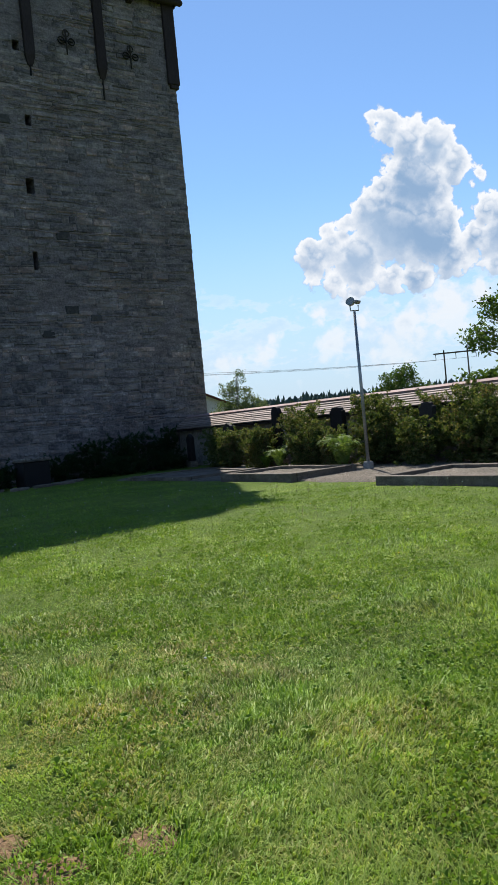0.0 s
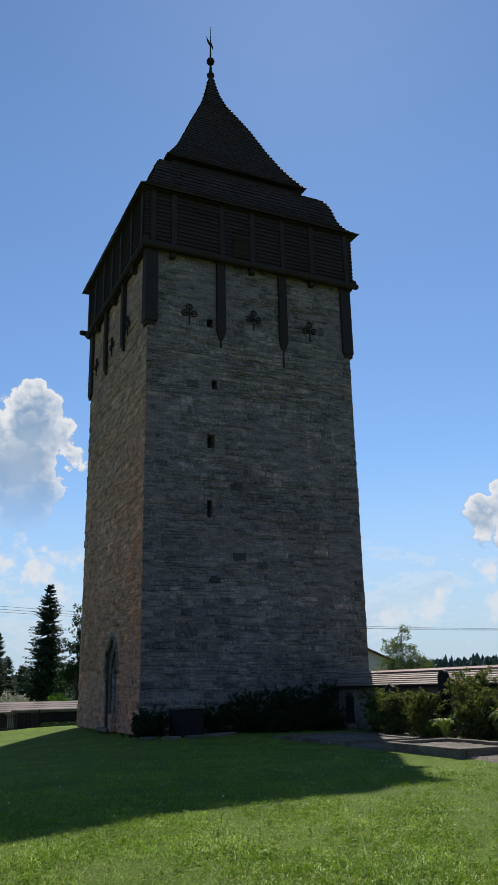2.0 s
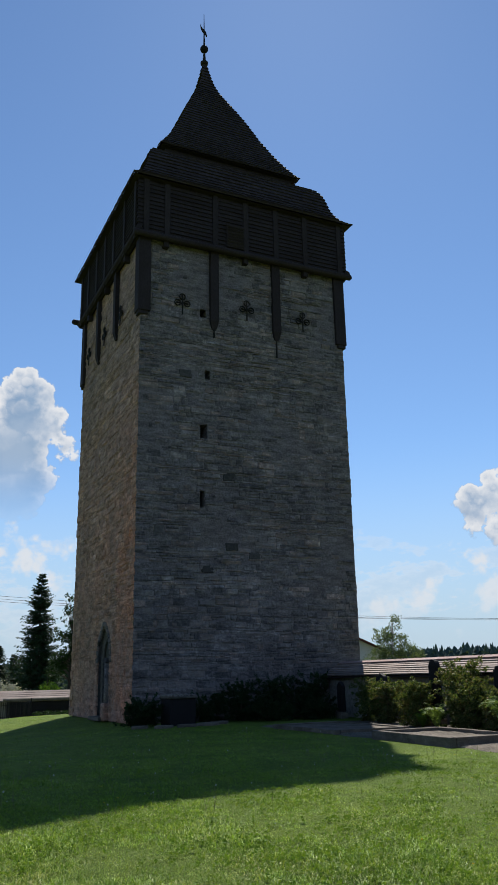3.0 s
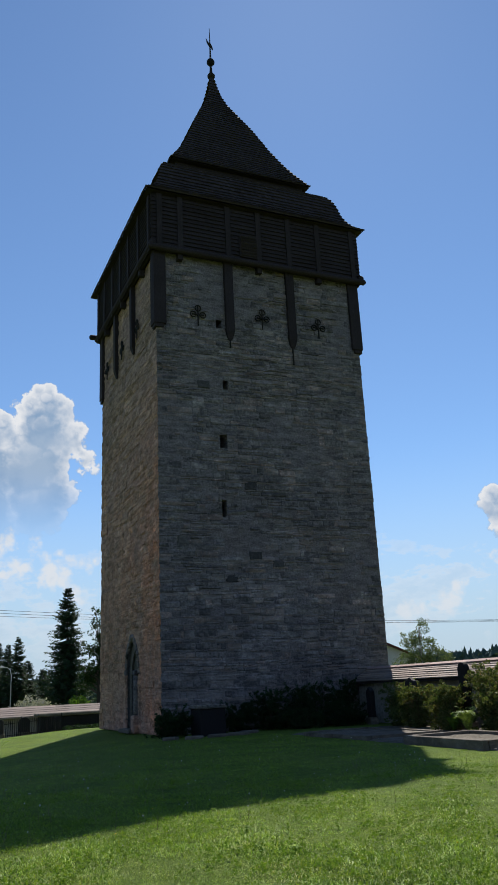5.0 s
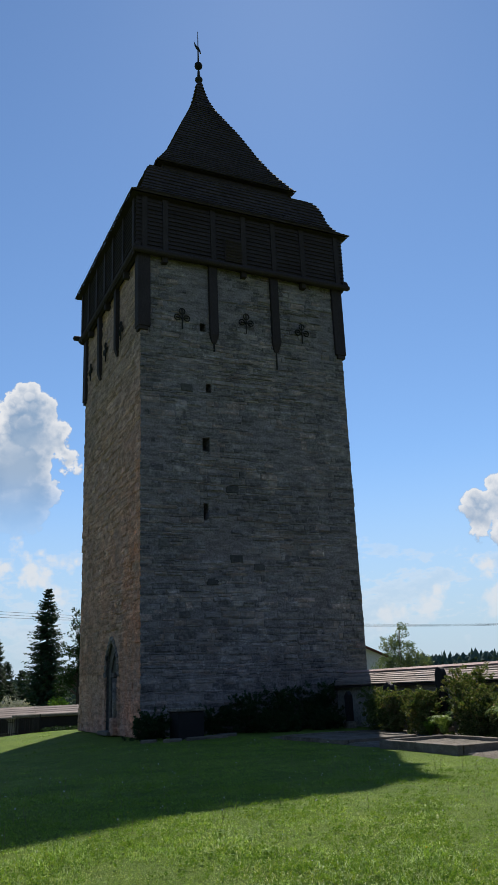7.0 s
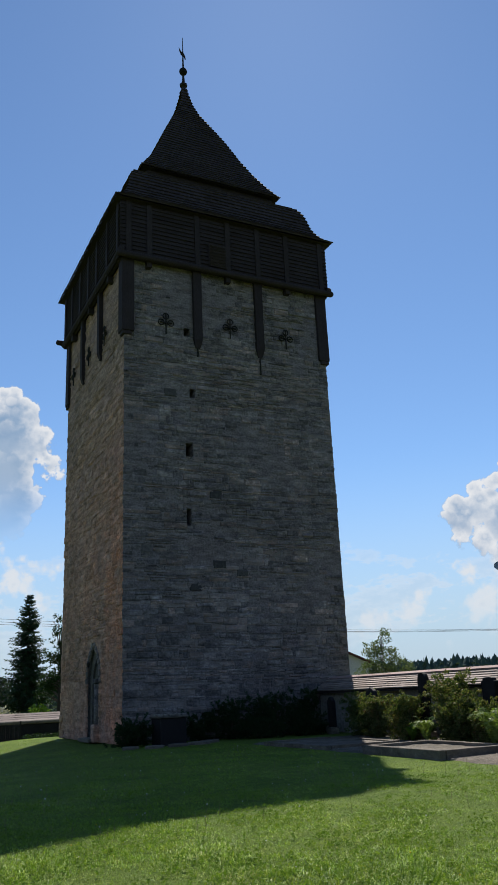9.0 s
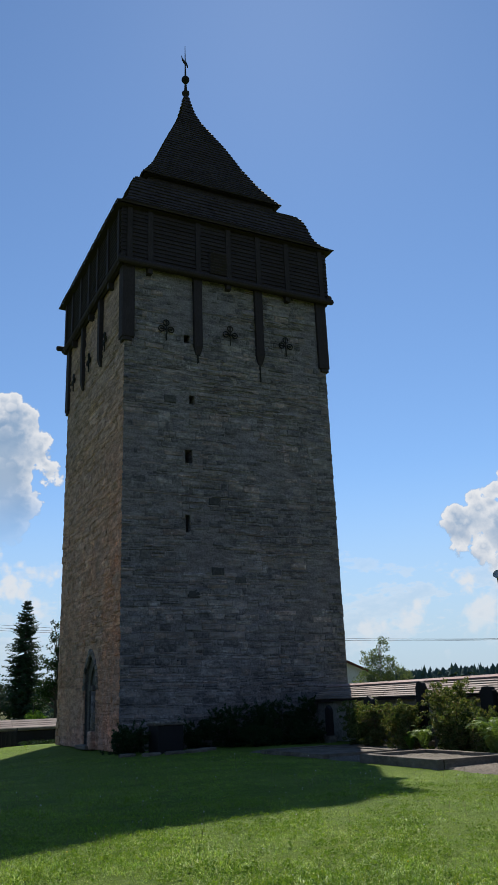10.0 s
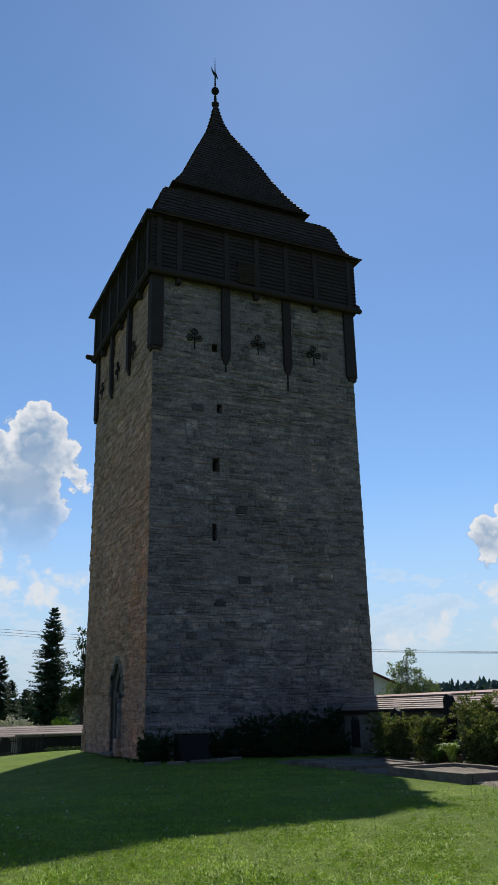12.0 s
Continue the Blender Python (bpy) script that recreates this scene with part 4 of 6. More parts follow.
for sgn in (-1, 1):
    for k in range(ROWS):
        y = -0.05
        while y > -28.0 if sgn < 0 else y > -16:
            ln, me = random.choice(plank_meshes)
            t = (k + 0.5) / ROWS
            x, z = sgn * 0.83 * (1 - t), 1.385 + 0.44 * t + 0.035
            rot = Matrix.Rotation(sgn * -1 * -(slope - 0.16) if sgn > 0 else -(slope - 0.16), 4, "Y")
            ob = part("plank", me, PLANK, plank_roof, at=Matrix.Translation((x, y - ln / 2, z + random.uniform(-0.004, 0.006))) @ rot)
            y -= ln
for sgn in (-1, 1):
    y = -0.05
    while y > -28:
        g = Geo().box(-0.09, 0.09, -1.98, 0, -0.012, 0.014, 0.004)
        part("ridge_board", g, RIDGE, plank_roof, at=Matrix.Translation((sgn * 0.07, y, 1.875)) @ Matrix.Rotation(sgn * slope * 0.8, 4, "Y"))
        y -= 2.0


# ---- grave plots, lamp, stones ----
def kerb_plot(x0, x1, y0, y1, h, label, fill=True):
    z = gz((x0 + x1) / 2, (y0 + y1) / 2)
    p = thing("grave_plot", (x0, y0, z), label, "grave plot", "grave plots along the wall")
    w = 0.15
    lx, ly = x1 - x0, y1 - y0
    def run(along, x0_, y0_, length):
        n = max(1, round(length / 1.9))
        for k in range(n):
            a, e = length * k / n + 0.0015, length * (k + 1) / n - 0.0015
            dz, dx = random.uniform(-0.012, 0.006), random.uniform(-0.008, 0.008)
            if along == "y":
                g = Geo().box(x0_ + dx, x0_ + w + dx, y0_ + a, y0_ + e, -0.15, h + dz * 0.7, 0.01)
            else:
                g = Geo().box(x0_ + a, x0_ + e, y0_ + dx, y0_ + w + dx, -0.15, h + dz * 0.7, 0.01)
            part("kerb_stone", g, GRANITE, p)

    run("y", 0, 0, ly)
    run("y", lx - w, 0, ly)
    run("x", w + 0.012, 0, lx - 2 * w - 0.024)
    run("x", w + 0.012, ly - w, lx - 2 * w - 0.024)
    if fill:
        g = Geo()
        n = 14
        for j in range(n):
            for i in range(n):
                u, v = i / (n - 1), j / (n - 1)
                g.v.append((w + u * (lx - 2 * w), w + v * (ly - 2 * w), h - 0.07 + random.uniform(-0.012, 0.012)))
        g.f += [(j * n + i, j * n + i + 1, (j + 1) * n + i + 1, (j + 1) * n + i) for j in range(n - 1) for i in range(n - 1)]
        part("gravel_fill", g, GRAVEL, p, smooth=True)
    else:
        part("slab", Geo().box(w + 0.004, lx - w - 0.004, w + 0.004, ly - w - 0.004, -0.1, h - 0.03, 0.01), GRANITE, p, "flat grey stone slab")
    return p


kerb_plot(2.65, 4.6, -13.05, -10.2, 0.19, "gravelled grave plot framed by a raised grey granite kerb")
kerb_plot(2.2, 4.35, -19.6, -16.1, 0.17, "gravelled grave plot with a low weathered granite kerb")
kerb_plot(2.75, 5.0, -8.4, -4.9, 0.10, "low grave plot with pale stone rim and flat slab", False)


def floodlight_mast(x, y):
    z = gz(x, y) + 0.03
    p = thing("floodlight_mast", (x, y, z), "slim grey steel mast with two floodlights on a concrete foot", "lamp post")
    part("foot", Geo().tube([(0, 0, -0.1), (0, 0, 0.14), (0, 0, 0.17)], [0.13, 0.12, 0.1], 14), CONCRETE, p, "round concrete foot")
    part("pole", Geo().tube([(0, 0, 0.1), (0, 0, 2.0), (0, 0, 3.72)], [0.042, 0.038, 0.031], 12), PALE_STEEL, p, smooth=True)
    part("bracket", Geo().tube([(-0.10, 0.02, 3.87), (-0.10, 0.02, 3.74), (0.11, -0.03, 3.74), (0.11, -0.03, 3.87)], 0.018, 8), PALE_STEEL, p)
    for lx, tilt, turn in ((-0.1, 62, 205), (0.13, 12, 320)):
        m = Matrix.Translation((lx * 0.9, 0, 3.94)) @ Matrix.Scale(0.78, 4) @ Matrix.Rotation(radians(turn), 4, "Z") @ Matrix.Rotation(radians(tilt), 4, "Y")
        g = Geo()
        n = 14
        rings = [(-0.13, 0.04), (-0.11, 0.07), (-0.03, 0.115), (0.04, 0.135), (0.06, 0.14)] if tilt > 30 else [(-0.05, 0.07), (-0.04, 0.09), (0.02, 0.105), (0.04, 0.11), (0.05, 0.105)]
        for h, r in rings:
            g.v += [m @ Vector((r * math.cos(2 * math.pi * k / n), r * math.sin(2 * math.pi * k / n), h)) for k in range(n)]
        g.f += [(i * n + k, i * n + (k + 1) % n, (i + 1) * n + (k + 1) % n, (i + 1) * n + k) for i in range(len(rings) - 1) for k in range(n)]
        g.f.append(tuple(range(n - 1, -1, -1)))
        lamp = part("lamp_head", g, PALE_STEEL, p, "grey bowl-shaped floodlight", smooth=True)
        g = Geo()
        h, r = rings[-1][0] - 0.008, rings[-1][1] - 0.005
        g.v += [m @ Vector((r * math.cos(2 * math.pi * k / n), r * math.sin(2 * math.pi * k / n), h)) for k in range(n)]
        g.f.append(tuple(range(n)))
        part("lamp_glass", g, LAMP_GLASS, lamp)


floodlight_mast(4.98, -13.06)


def headstone(x, y, w, h, t, kind, label, turn=0.0):
    """An upright stone facing -x; kind sets the shape of its top."""
    z = gz(x, y)
    p = thing("headstone", (x, y, z), label, "gravestone", "gravestones")
    p.rotation_euler = (0, 0, radians(turn))
    base_h = 0.22
    part("plinth", Geo().box(-t * 0.9, t * 0.9, -w * 0.62, w * 0.62, -0.1, base_h, 0.015), GRANITE, p, "rough grey plinth")
    if kind == "round":
        top = [(w / 2 * math.cos(a), h - w / 2 + w / 2 * math.sin(a)) for a in np.linspace(0, math.pi, 13)]
    elif kind == "point":
        top = [(w / 2, h - 0.14), (w / 2 - 0.03, h - 0.10), (0.0, h), (-w / 2 + 0.03, h - 0.10), (-w / 2, h - 0.14)]
    else:
        top = [(w / 2, h - 0.10), (w / 2 - 0.05, h - 0.08), (w / 2 - 0.07, h - 0.02), (0.06, h), (-0.06, h), (-w / 2 + 0.07, h - 0.02), (-w / 2 + 0.05, h - 0.08), (-w / 2, h - 0.10)]
    out = [(-w / 2, base_h), (w / 2, base_h)] + top
    n = len(out)
    g = Geo()
    b = 0.015
    for xx, s in ((-t / 2, 0.97), (-t / 2 + b, 1.0), (t / 2 - b, 1.0), (t / 2, 0.97)):
        g.v += [(xx, a * s, base_h + (c - base_h) * (s if s < 1 else 1)) for a, c in out]
    g.f += [tuple(range(n - 1, -1, -1)), tuple(range(3 * n, 4 * n))]
    g.f += [(k * n + i, k * n + (i + 1) % n, (k + 1) * n + (i + 1) % n, (k + 1) * n + i) for k in range(3) for i in range(n)]
    part("slab", g, DARK_STONE, p)
    return p


headstone(6.4, -5.2, 0.45, 1.46, 0.14, "point", "small dark polished headstone with a pointed top, half hidden in shrubs")
headstone(6.4, -7.85, 0.34, 1.80, 0.16, "round", "tall dark headstone with a rounded top standing before the wall")
headstone(6.35, -10.62, 0.48, 1.58, 0.16, "shoulder", "broad dark headstone with a shouldered top among shrubs")
headstone(6.3, -13.85, 0.42, 1.46, 0.14, "flat", "brown-grey headstone standing in the hedge")
headstone(6.95, -1.85, 0.30, 1.22, 0.16, "point", "narrow dark memorial stone in the shade by the tower")

# stone-cased bed by the tower's foot with flat stones before it
box_ = thing("stone_planter", (0.56, -1.95, 0), "square dark stone planter with a rim of pale pebbles", "planter")
part("case", Geo().box(0.08, 0.94, 0, 0.9, -0.05, 0.82, 0.02), DARK_STONE, box_)
part("rim", Geo().box(0.02, 1.0, -0.05, 0.95, 0.823, 0.88, 0.015), GRANITE, box_)
g = Geo()
for i in range(150):
    g.ball((random.uniform(0.07, 0.95), random.uniform(0, 0.9), 0.9), random.uniform(0.025, 0.06), 6, 4, 0.8)
tagged(part("pebble_top", g, PEBBLE, box_, "pale pebbles heaped on top"), kind="stuff")
for x, y, a, b in ((-0.25, -1.7, 0.55, 0.4), (0.3, -2.35, 0.6, 0.38), (1.0, -2.5, 0.7, 0.4), (1.75, -2.3, 0.8, 0.45), (2.35, -1.75, 0.7, 0.4)):
    g = Geo()
    n = 9
    for z, s in ((-0.03, 1.0), (0.06, 1.0), (0.085, 0.9)):
        g.v += [(a / 2 * s * math.cos(6.283 * k / n) * random.uniform(0.9, 1.1), b / 2 * s * math.sin(6.283 * k / n) * random.uniform(0.9, 1.1), z) for k in range(n)]
    g.f += [(i * n + k, i * n + (k + 1) % n, (i + 1) * n + (k + 1) % n, (i + 1) * n + k) for i in range(2) for k in range(n)] + [tuple(range(2 * n, 3 * n))]
    tagged(part("edging_stone", g, GRANITE, at=Vector((x, y, gz(x, y)))), "flat irregular grey edging stone lying in the grass", "stone", "edging stones by the tower")


# ---- plants ----
def leaf_cloud(centers, spread, per, size, up=0.3, squash=0.7, droop=0.0, long=1.8):
    """Arrays for many small pointed leaves gathered round the centres."""
    k = len(centers) * per
    c = np.repeat(np.asarray(centers, float), per, axis=0)
    off = rng.normal(size=(k, 3))
    off /= np.maximum(np.linalg.norm(off, axis=1, keepdims=True), 1e-6)
    off *= (rng.uniform(0.15, 1.0, (k, 1)) ** 0.6) * np.asarray(spread if np.ndim(spread) == 0 else np.repeat(spread, per)[:, None])
    off[:, 2] *= squash
    p = c + off
    d = rng.normal(size=(k, 3)) + off / (np.linalg.norm(off, axis=1, keepdims=True) + 1e-6) * 0.8
    d[:, 2] += up - droop
    d /= np.linalg.norm(d, axis=1, keepdims=True)
    s = np.cross(d, rng.normal(size=(k, 3)))
    s /= np.linalg.norm(s, axis=1, keepdims=True)
    l = size * rng.uniform(0.6, 1.25, (k, 1))
    w = l / long / 2
    V = np.empty((k, 4, 3))
    V[:, 0], V[:, 1], V[:, 2], V[:, 3] = p - d * l * 0.5, p - s * w, p + d * l * 0.5, p + s * w
    F = np.arange(k * 4).reshape(k, 4)
    return V.reshape(-1, 3), F


def shrub(x, y, rx, ry, h, mat, label, leaf=0.055, clumps=150, per=26, category="shrub", group="", base=0.08, wild=0.5):
    z = gz(x, y)
    p = thing("shrub", (x, y, z), label, category, group)
    for i in range(7):
        g = Geo()
        a, r = random.uniform(0, 6.28), random.uniform(0.3, 0.85)
        tip = (rx * r * math.cos(a), ry * r * math.sin(a), h * random.uniform(0.5, 0.85))
        g.tube([(tip[0] * 0.1, tip[1] * 0.1, -0.05), (tip[0] * 0.5, tip[1] * 0.5, tip[2] * 0.55), tip], [0.018, 0.013, 0.005], 5)
        part("stem", g, BARK, p)
    # rounded heads of foliage, dense outside, on a looser inside
    heads = []
    for i in range(max(9, clumps // 15)):
        u = rng.normal(size=3)
        u /= np.linalg.norm(u)
        k = rng.uniform(0.35, 0.8)
        heads.append((u[0] * rx * k, u[1] * ry * k, h * 0.5 + (0.12 + u[2]) * h * 0.33, min(rx, ry, h * 0.5) * rng.uniform(0.42, 0.72) * (1 + 0.2 * wild * u[2])))
    per_head = max(8, clumps // len(heads))
    c = []
    for hx, hy, hz, hr in heads:
        u = rng.normal(size=(per_head, 3))
        u /= np.linalg.norm(u, axis=1, keepdims=True)
        c.append(np.array([hx, hy, hz]) + u * hr * rng.uniform(0.72, 1.12, (per_head, 1)) * [1, 1, 0.85])
    c = np.concatenate(c)
    low = rng.normal(size=(clumps // 2, 3)) * [rx * 0.4, ry * 0.4, h * 0.2] + [0, 0, h * 0.34]
    c = np.concatenate([c, low])
    c[:, 2] = np.clip(c[:, 2], base, h * 1.02)
    V, F = leaf_cloud(c, 0.1 * rng.uniform(0.5, 1.4, len(c)), per, leaf, up=0.5)
    V[:, 2] = np.maximum(V[:, 2], 0.01)
    # long shoots that break the outline
    sh = []
    for i in range(14):
        a = random.uniform(0, 6.28)
        e = random.uniform(0.5, 1.0)
        b = np.array([rx * 0.75 * e * math.cos(a), ry * 0.75 * e * math.sin(a), h * random.uniform(0.75, 0.95)])
        t = b + np.array([0.12 * math.cos(a), 0.12 * math.sin(a), random.uniform(0.06, 0.26)])
        sh += [b + (t - b) * q for q in np.linspace(0, 1, 6)]
    V2, F2 = leaf_cloud(sh, 0.05, 5, leaf)
    tagged(part("foliage", array_mesh("foliage", np.concatenate([V, V2]), np.concatenate([F, F2 + len(V)])), mat, p), kind="stuff")
    return p


hedge = "flowering shrubs along the churchyard wall"
for x, y, rx, ry, h, c in ((6.6, -4.4, 0.6, 0.8, 1.28, 170), (6.1, -5.7, 0.5, 0.75, 1.16, 140), (6.65, -6.6, 0.5, 0.7, 1.1, 110), (5.9, -7.6, 0.42, 0.75, 1.18, 130), (6.45, -9.0, 0.66, 0.95, 1.72, 230), (5.85, -9.8, 0.45, 0.8, 1.22, 140),
                        (5.85, -11.0, 0.36, 0.6, 1.05, 100), (6.6, -11.7, 0.6, 0.8, 1.84, 210), (6.2, -12.6, 0.62, 0.8, 1.62, 200), (6.9, -13.5, 0.34, 0.8, 1.72, 120), (5.8, -13.9, 0.42, 0.65, 1.08, 120), (6.45, -15.0, 0.68, 0.85, 1.78, 230),
                        (6.25, -16.0, 0.7, 0.9, 1.66, 220), (6.45, -17.3, 0.7, 0.95, 1.8, 220), (6.4, -18.8, 0.75, 1.0, 1.6, 220)):
    shrub(x, y, rx, ry, h, LEAF, "dense green and russet shrub before the churchyard wall", clumps=int(c * 1.7), per=44, leaf=0.06, group=hedge, wild=1.0)

# dark evergreens at the tower's foot, always in its shade; leaf colour deepens it
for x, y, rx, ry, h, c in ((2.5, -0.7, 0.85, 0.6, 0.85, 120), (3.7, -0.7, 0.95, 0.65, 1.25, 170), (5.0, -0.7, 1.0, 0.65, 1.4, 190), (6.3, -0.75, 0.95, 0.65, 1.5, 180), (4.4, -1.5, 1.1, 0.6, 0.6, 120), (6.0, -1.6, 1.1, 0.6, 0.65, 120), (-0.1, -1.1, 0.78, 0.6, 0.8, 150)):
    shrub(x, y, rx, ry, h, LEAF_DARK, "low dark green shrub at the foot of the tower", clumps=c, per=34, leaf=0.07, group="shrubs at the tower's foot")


def rosette(x, y, r, h, n, mat, label, broad=0.07):
    """A tuft of long arching leaves."""
    z = gz(x, y)
    p = thing("leafy_perennial", (x, y, z), label, "plant")
    g = Geo()
    for i in range(n):
        a = random.uniform(0, 6.28)
        l, lean = random.uniform(0.45, 1.0), random.uniform(0.3, 1.1)
        w = broad * random.uniform(0.7, 1.2)
        d, s = Vector((math.cos(a), math.sin(a), 0)), Vector((-math.sin(a), math.cos(a), 0))
        pts = [d * r * l * q * lean + Vector((0, 0, h * l * (1.9 * q - (0.85 + 0.4 * lean) * q * q) + 0.02)) for q in (0.05, 0.35, 0.65, 1.0)]
        ws = (0.3, 1.0, 0.8, 0.05)
        g.add([pt + s * w * k / 2 * sg for pt, k in zip(pts, ws) for sg in (-1, 1)], [(0, 1, 3, 2), (2, 3, 5, 4), (4, 5, 7, 6)])
    part("leaves", g, mat, p)


def fern(x, y, spread, h, n, label):
    """Arching fronds, each a midrib with pairs of narrow leaflets."""
    p = thing("fern", (x, y, gz(x, y)), label, "plant", "ferns before the hedge")
    for i in range(n):
        g = Geo()
        a = 6.283 * (i + random.uniform(-0.3, 0.3)) / n
        l, lean = random.uniform(0.7, 1.1), random.uniform(0.5, 1.0)
        d, s_ = Vector((math.cos(a), math.sin(a), 0)), Vector((-math.sin(a), math.cos(a), 0))
        at = lambda q: d * spread * l * lean * q ** 1.2 + Vector((0, 0, h * l * (1.75 * q - (0.75 + 0.45 * lean) * q * q) + 0.02))
        g.tube([at(q) for q in (0, 0.35, 0.7, 1.0)], [0.006, 0.005, 0.003, 0.001], 4, False)
        for k in range(17):
            q = 0.14 + 0.84 * k / 16
            c, t = at(q), (at(min(q + 0.03, 1)) - at(q)).normalized()
            ln = 0.19 * math.sin(min(1.0, 0.3 + 1.5 * (q - 0.1)) * 1.57) * (1.06 - q) ** 0.6 + 0.012
            for sg in (-1, 1):
                e = (s_ * sg + t * 0.45 + Vector((0, 0, random.uniform(-0.25, 0.1)))).normalized() * ln
                g.add([c, c + e * 0.45 + t * 0.02, c + e, c + e * 0.45 - t * 0.018], [(0, 1, 2, 3)])
        part("frond", g, FERN, p)


fern(4.95, -12.3, 0.62, 1.15, 24, "tall pale green fern beside the floodlight mast")
fern(5.2, -11.8, 0.55, 1.1, 20, "pale green fern beside the gravel plot")
fern(5.3, -9.2, 0.55, 0.85, 18, "low pale green fern before the hedge")
rosette(5.6, -8.2, 0.35, 0.55, 60, LEAF_LIGHT, "light green leafy perennial before the hedge", 0.09)
rosette(5.5, -16.7, 0.5, 0.42, 110, LEAF, "broad-leaved perennial on the gravel", 0.13)
rosette(5.9, -15.4, 0.4, 0.3, 70, LEAF, "broad-leaved perennial on the gravel", 0.12)


def broadleaf(x, y, h, crown, mat, label, leaf=0.1, clumps=220, per=22, bark=BARK, trunk=0.16, spread=0.5, long=1.8, name="tree"):
    """A tree: tapered trunk, forking limbs, and leaves in uneven clumps. crown: ellipsoids (dx, dy, z, rx, rz)."""
    z0 = gz(x, y) - 0.1
    p = thing(name, (x, y, z0), label, "tree")
    g = Geo()
    lean = random.uniform(-0.2, 0.2)
    g.tube([(0, 0, 0), (lean * 0.3, 0, h * 0.25), (lean, 0.1, h * 0.55), (lean * 1.2, 0.1, h * 0.9)], [trunk * 1.25, trunk, trunk * 0.6, trunk * 0.12], 9)
    part("trunk", g, bark, p, smooth=True)
    g = Geo()
    c = []
    vol = sum(e[3] ** 2 for e in crown)
    for dx, dy, cz, rx, rz in crown:
        for i in range(5):
            u = Vector((random.gauss(0, 1), random.gauss(0, 1), random.gauss(0.2, 0.8))).normalized()
            tip = Vector((dx + u.x * rx * 0.75, dy + u.y * rx * 0.75, cz + u.z * rz * 0.75))
            st = Vector((lean * 0.7, 0.05, max(h * 0.2, min(h * 0.7, tip.z - 0.35 * (abs(tip.x) + abs(tip.y)) - 0.2))))
            g.tube([st, st.lerp(tip, 0.5) + Vector((0, 0, 0.12 * rx)), tip], [trunk * 0.35, trunk * 0.2, 0.012], 6)
        k = max(6, int(clumps * rx * rx / vol))
        u = rng.normal(size=(k, 3))
        u /= np.linalg.norm(u, axis=1, keepdims=True)
        u *= rng.uniform(0.25, 1.05, (k, 1)) ** 0.5
        c.append(u * [rx, rx, rz] + [dx, dy, cz])
    part("limbs", g, bark, p)
    c = np.concatenate(c)
    V, F = leaf_cloud(c, spread * rng.uniform(0.6, 1.3, len(c)), per, leaf, up=0.0, long=long)
    part("crown", array_mesh("crown", V, F), mat, p)
    return p


def polar(az, dist):
    return -8.2 + dist * math.cos(radians(az)), -26.8 + dist * math.sin(radians(az))


def blobs(n, r, z0, z1, rx, seed):
    q = random.Random(seed)
    out = []
    for i in range(n):
        a = q.uniform(0, 6.28)
        t = q.random()
        k = r * q.uniform(0.2, 0.8) * (1 - 0.5 * t)
        out.append((k * math.cos(a), k * math.sin(a), z0 + (z1 - z0) * t, rx * q.uniform(0.7, 1.15) * (1 - 0.35 * t), rx * q.uniform(0.55, 0.85) * (1 - 0.3 * t)))
    return out


bx_, by_ = polar(55.0, 56)
broadleaf(bx_, by_, 6.3, [(0, 0, 2.4, 1.3, 0.9), (-0.75, 0.6, 3.0, 0.9, 0.75), (0.8, -0.6, 3.3, 0.95, 0.8), (0.1, 0.1, 4.0, 1.0, 0.85), (-0.5, 0.3, 4.6, 0.65, 0.6), (0.15, 0, 5.3, 0.45, 0.6), (1.15, -0.9, 2.4, 0.9, 0.8), (-1.1, 0.9, 2.3, 0.9, 0.7)], LEAF_BIRCH, "young birch with airy grey-green foliage beyond the wall", leaf=0.125, clumps=420, per=30, bark=BIRCH_BARK, trunk=0.08, spread=0.34, name="birch")
x_, y_ = polar(43.2, 72)
broadleaf(x_, y_, 7.4, [(0, 0, 5.0, 1.7, 1.5), (-1.1, 1.1, 4.6, 1.3, 1.2), (1.1, -1.1, 4.4, 1.3, 1.2), (0.2, -0.2, 6.3, 1.1, 0.8), (-0.7, 0.7, 5.9, 1.0, 0.8), (1.9, -1.9, 4.0, 1.1, 1.0), (-1.8, 1.8, 3.9, 1.1, 1.0), (0, 0, 3.6, 1.6, 1.0)], LEAF_TREE, "round-crowned green tree beyond the churchyard wall", leaf=0.2, clumps=480, per=24, trunk=0.16, spread=0.5)
x_, y_ = polar(33.4, 33)
broadleaf(x_, y_, 8.2, blobs(17, 3.2, 1.7, 7.4, 1.25, 9) + [(-1.9, 2.0, 2.5, 0.8, 0.45), (-1.3, 1.3, 2.7, 0.8, 0.4), (-1.75, 1.65, 4.3, 0.85, 0.5), (-1.2, 1.1, 5.3, 0.9, 0.6)], LEAF_TREE, "large spreading green tree with gaps in its crown behind the wall", leaf=0.17, clumps=700, per=34, trunk=0.22, spread=0.45, long=1.9)
x_, y_ = polar(77.2, 78)
broadleaf(x_, y_, 11.5, blobs(14, 2.0, 2.4, 10.2, 1.1, 12) + [(0, 0, 10.6, 0.9, 1.1), (0.2, 0.1, 9.4, 1.1, 0.9)], LEAF_DARK, "tall dark broadleaf tree behind the tower", leaf=0.24, clumps=300, per=16, trunk=0.2, spread=0.55)
x_, y_ = polar(78.5, 72)
broadleaf(x_, y_, 4.2, blobs(7, 1.0, 1.4, 3.2, 0.8, 14), LEAF_LIGHT, "small fresh green tree beside the tall spruce", leaf=0.2, clumps=130, per=16, trunk=0.08, spread=0.4)
x_, y_ = polar(81.45, 70)
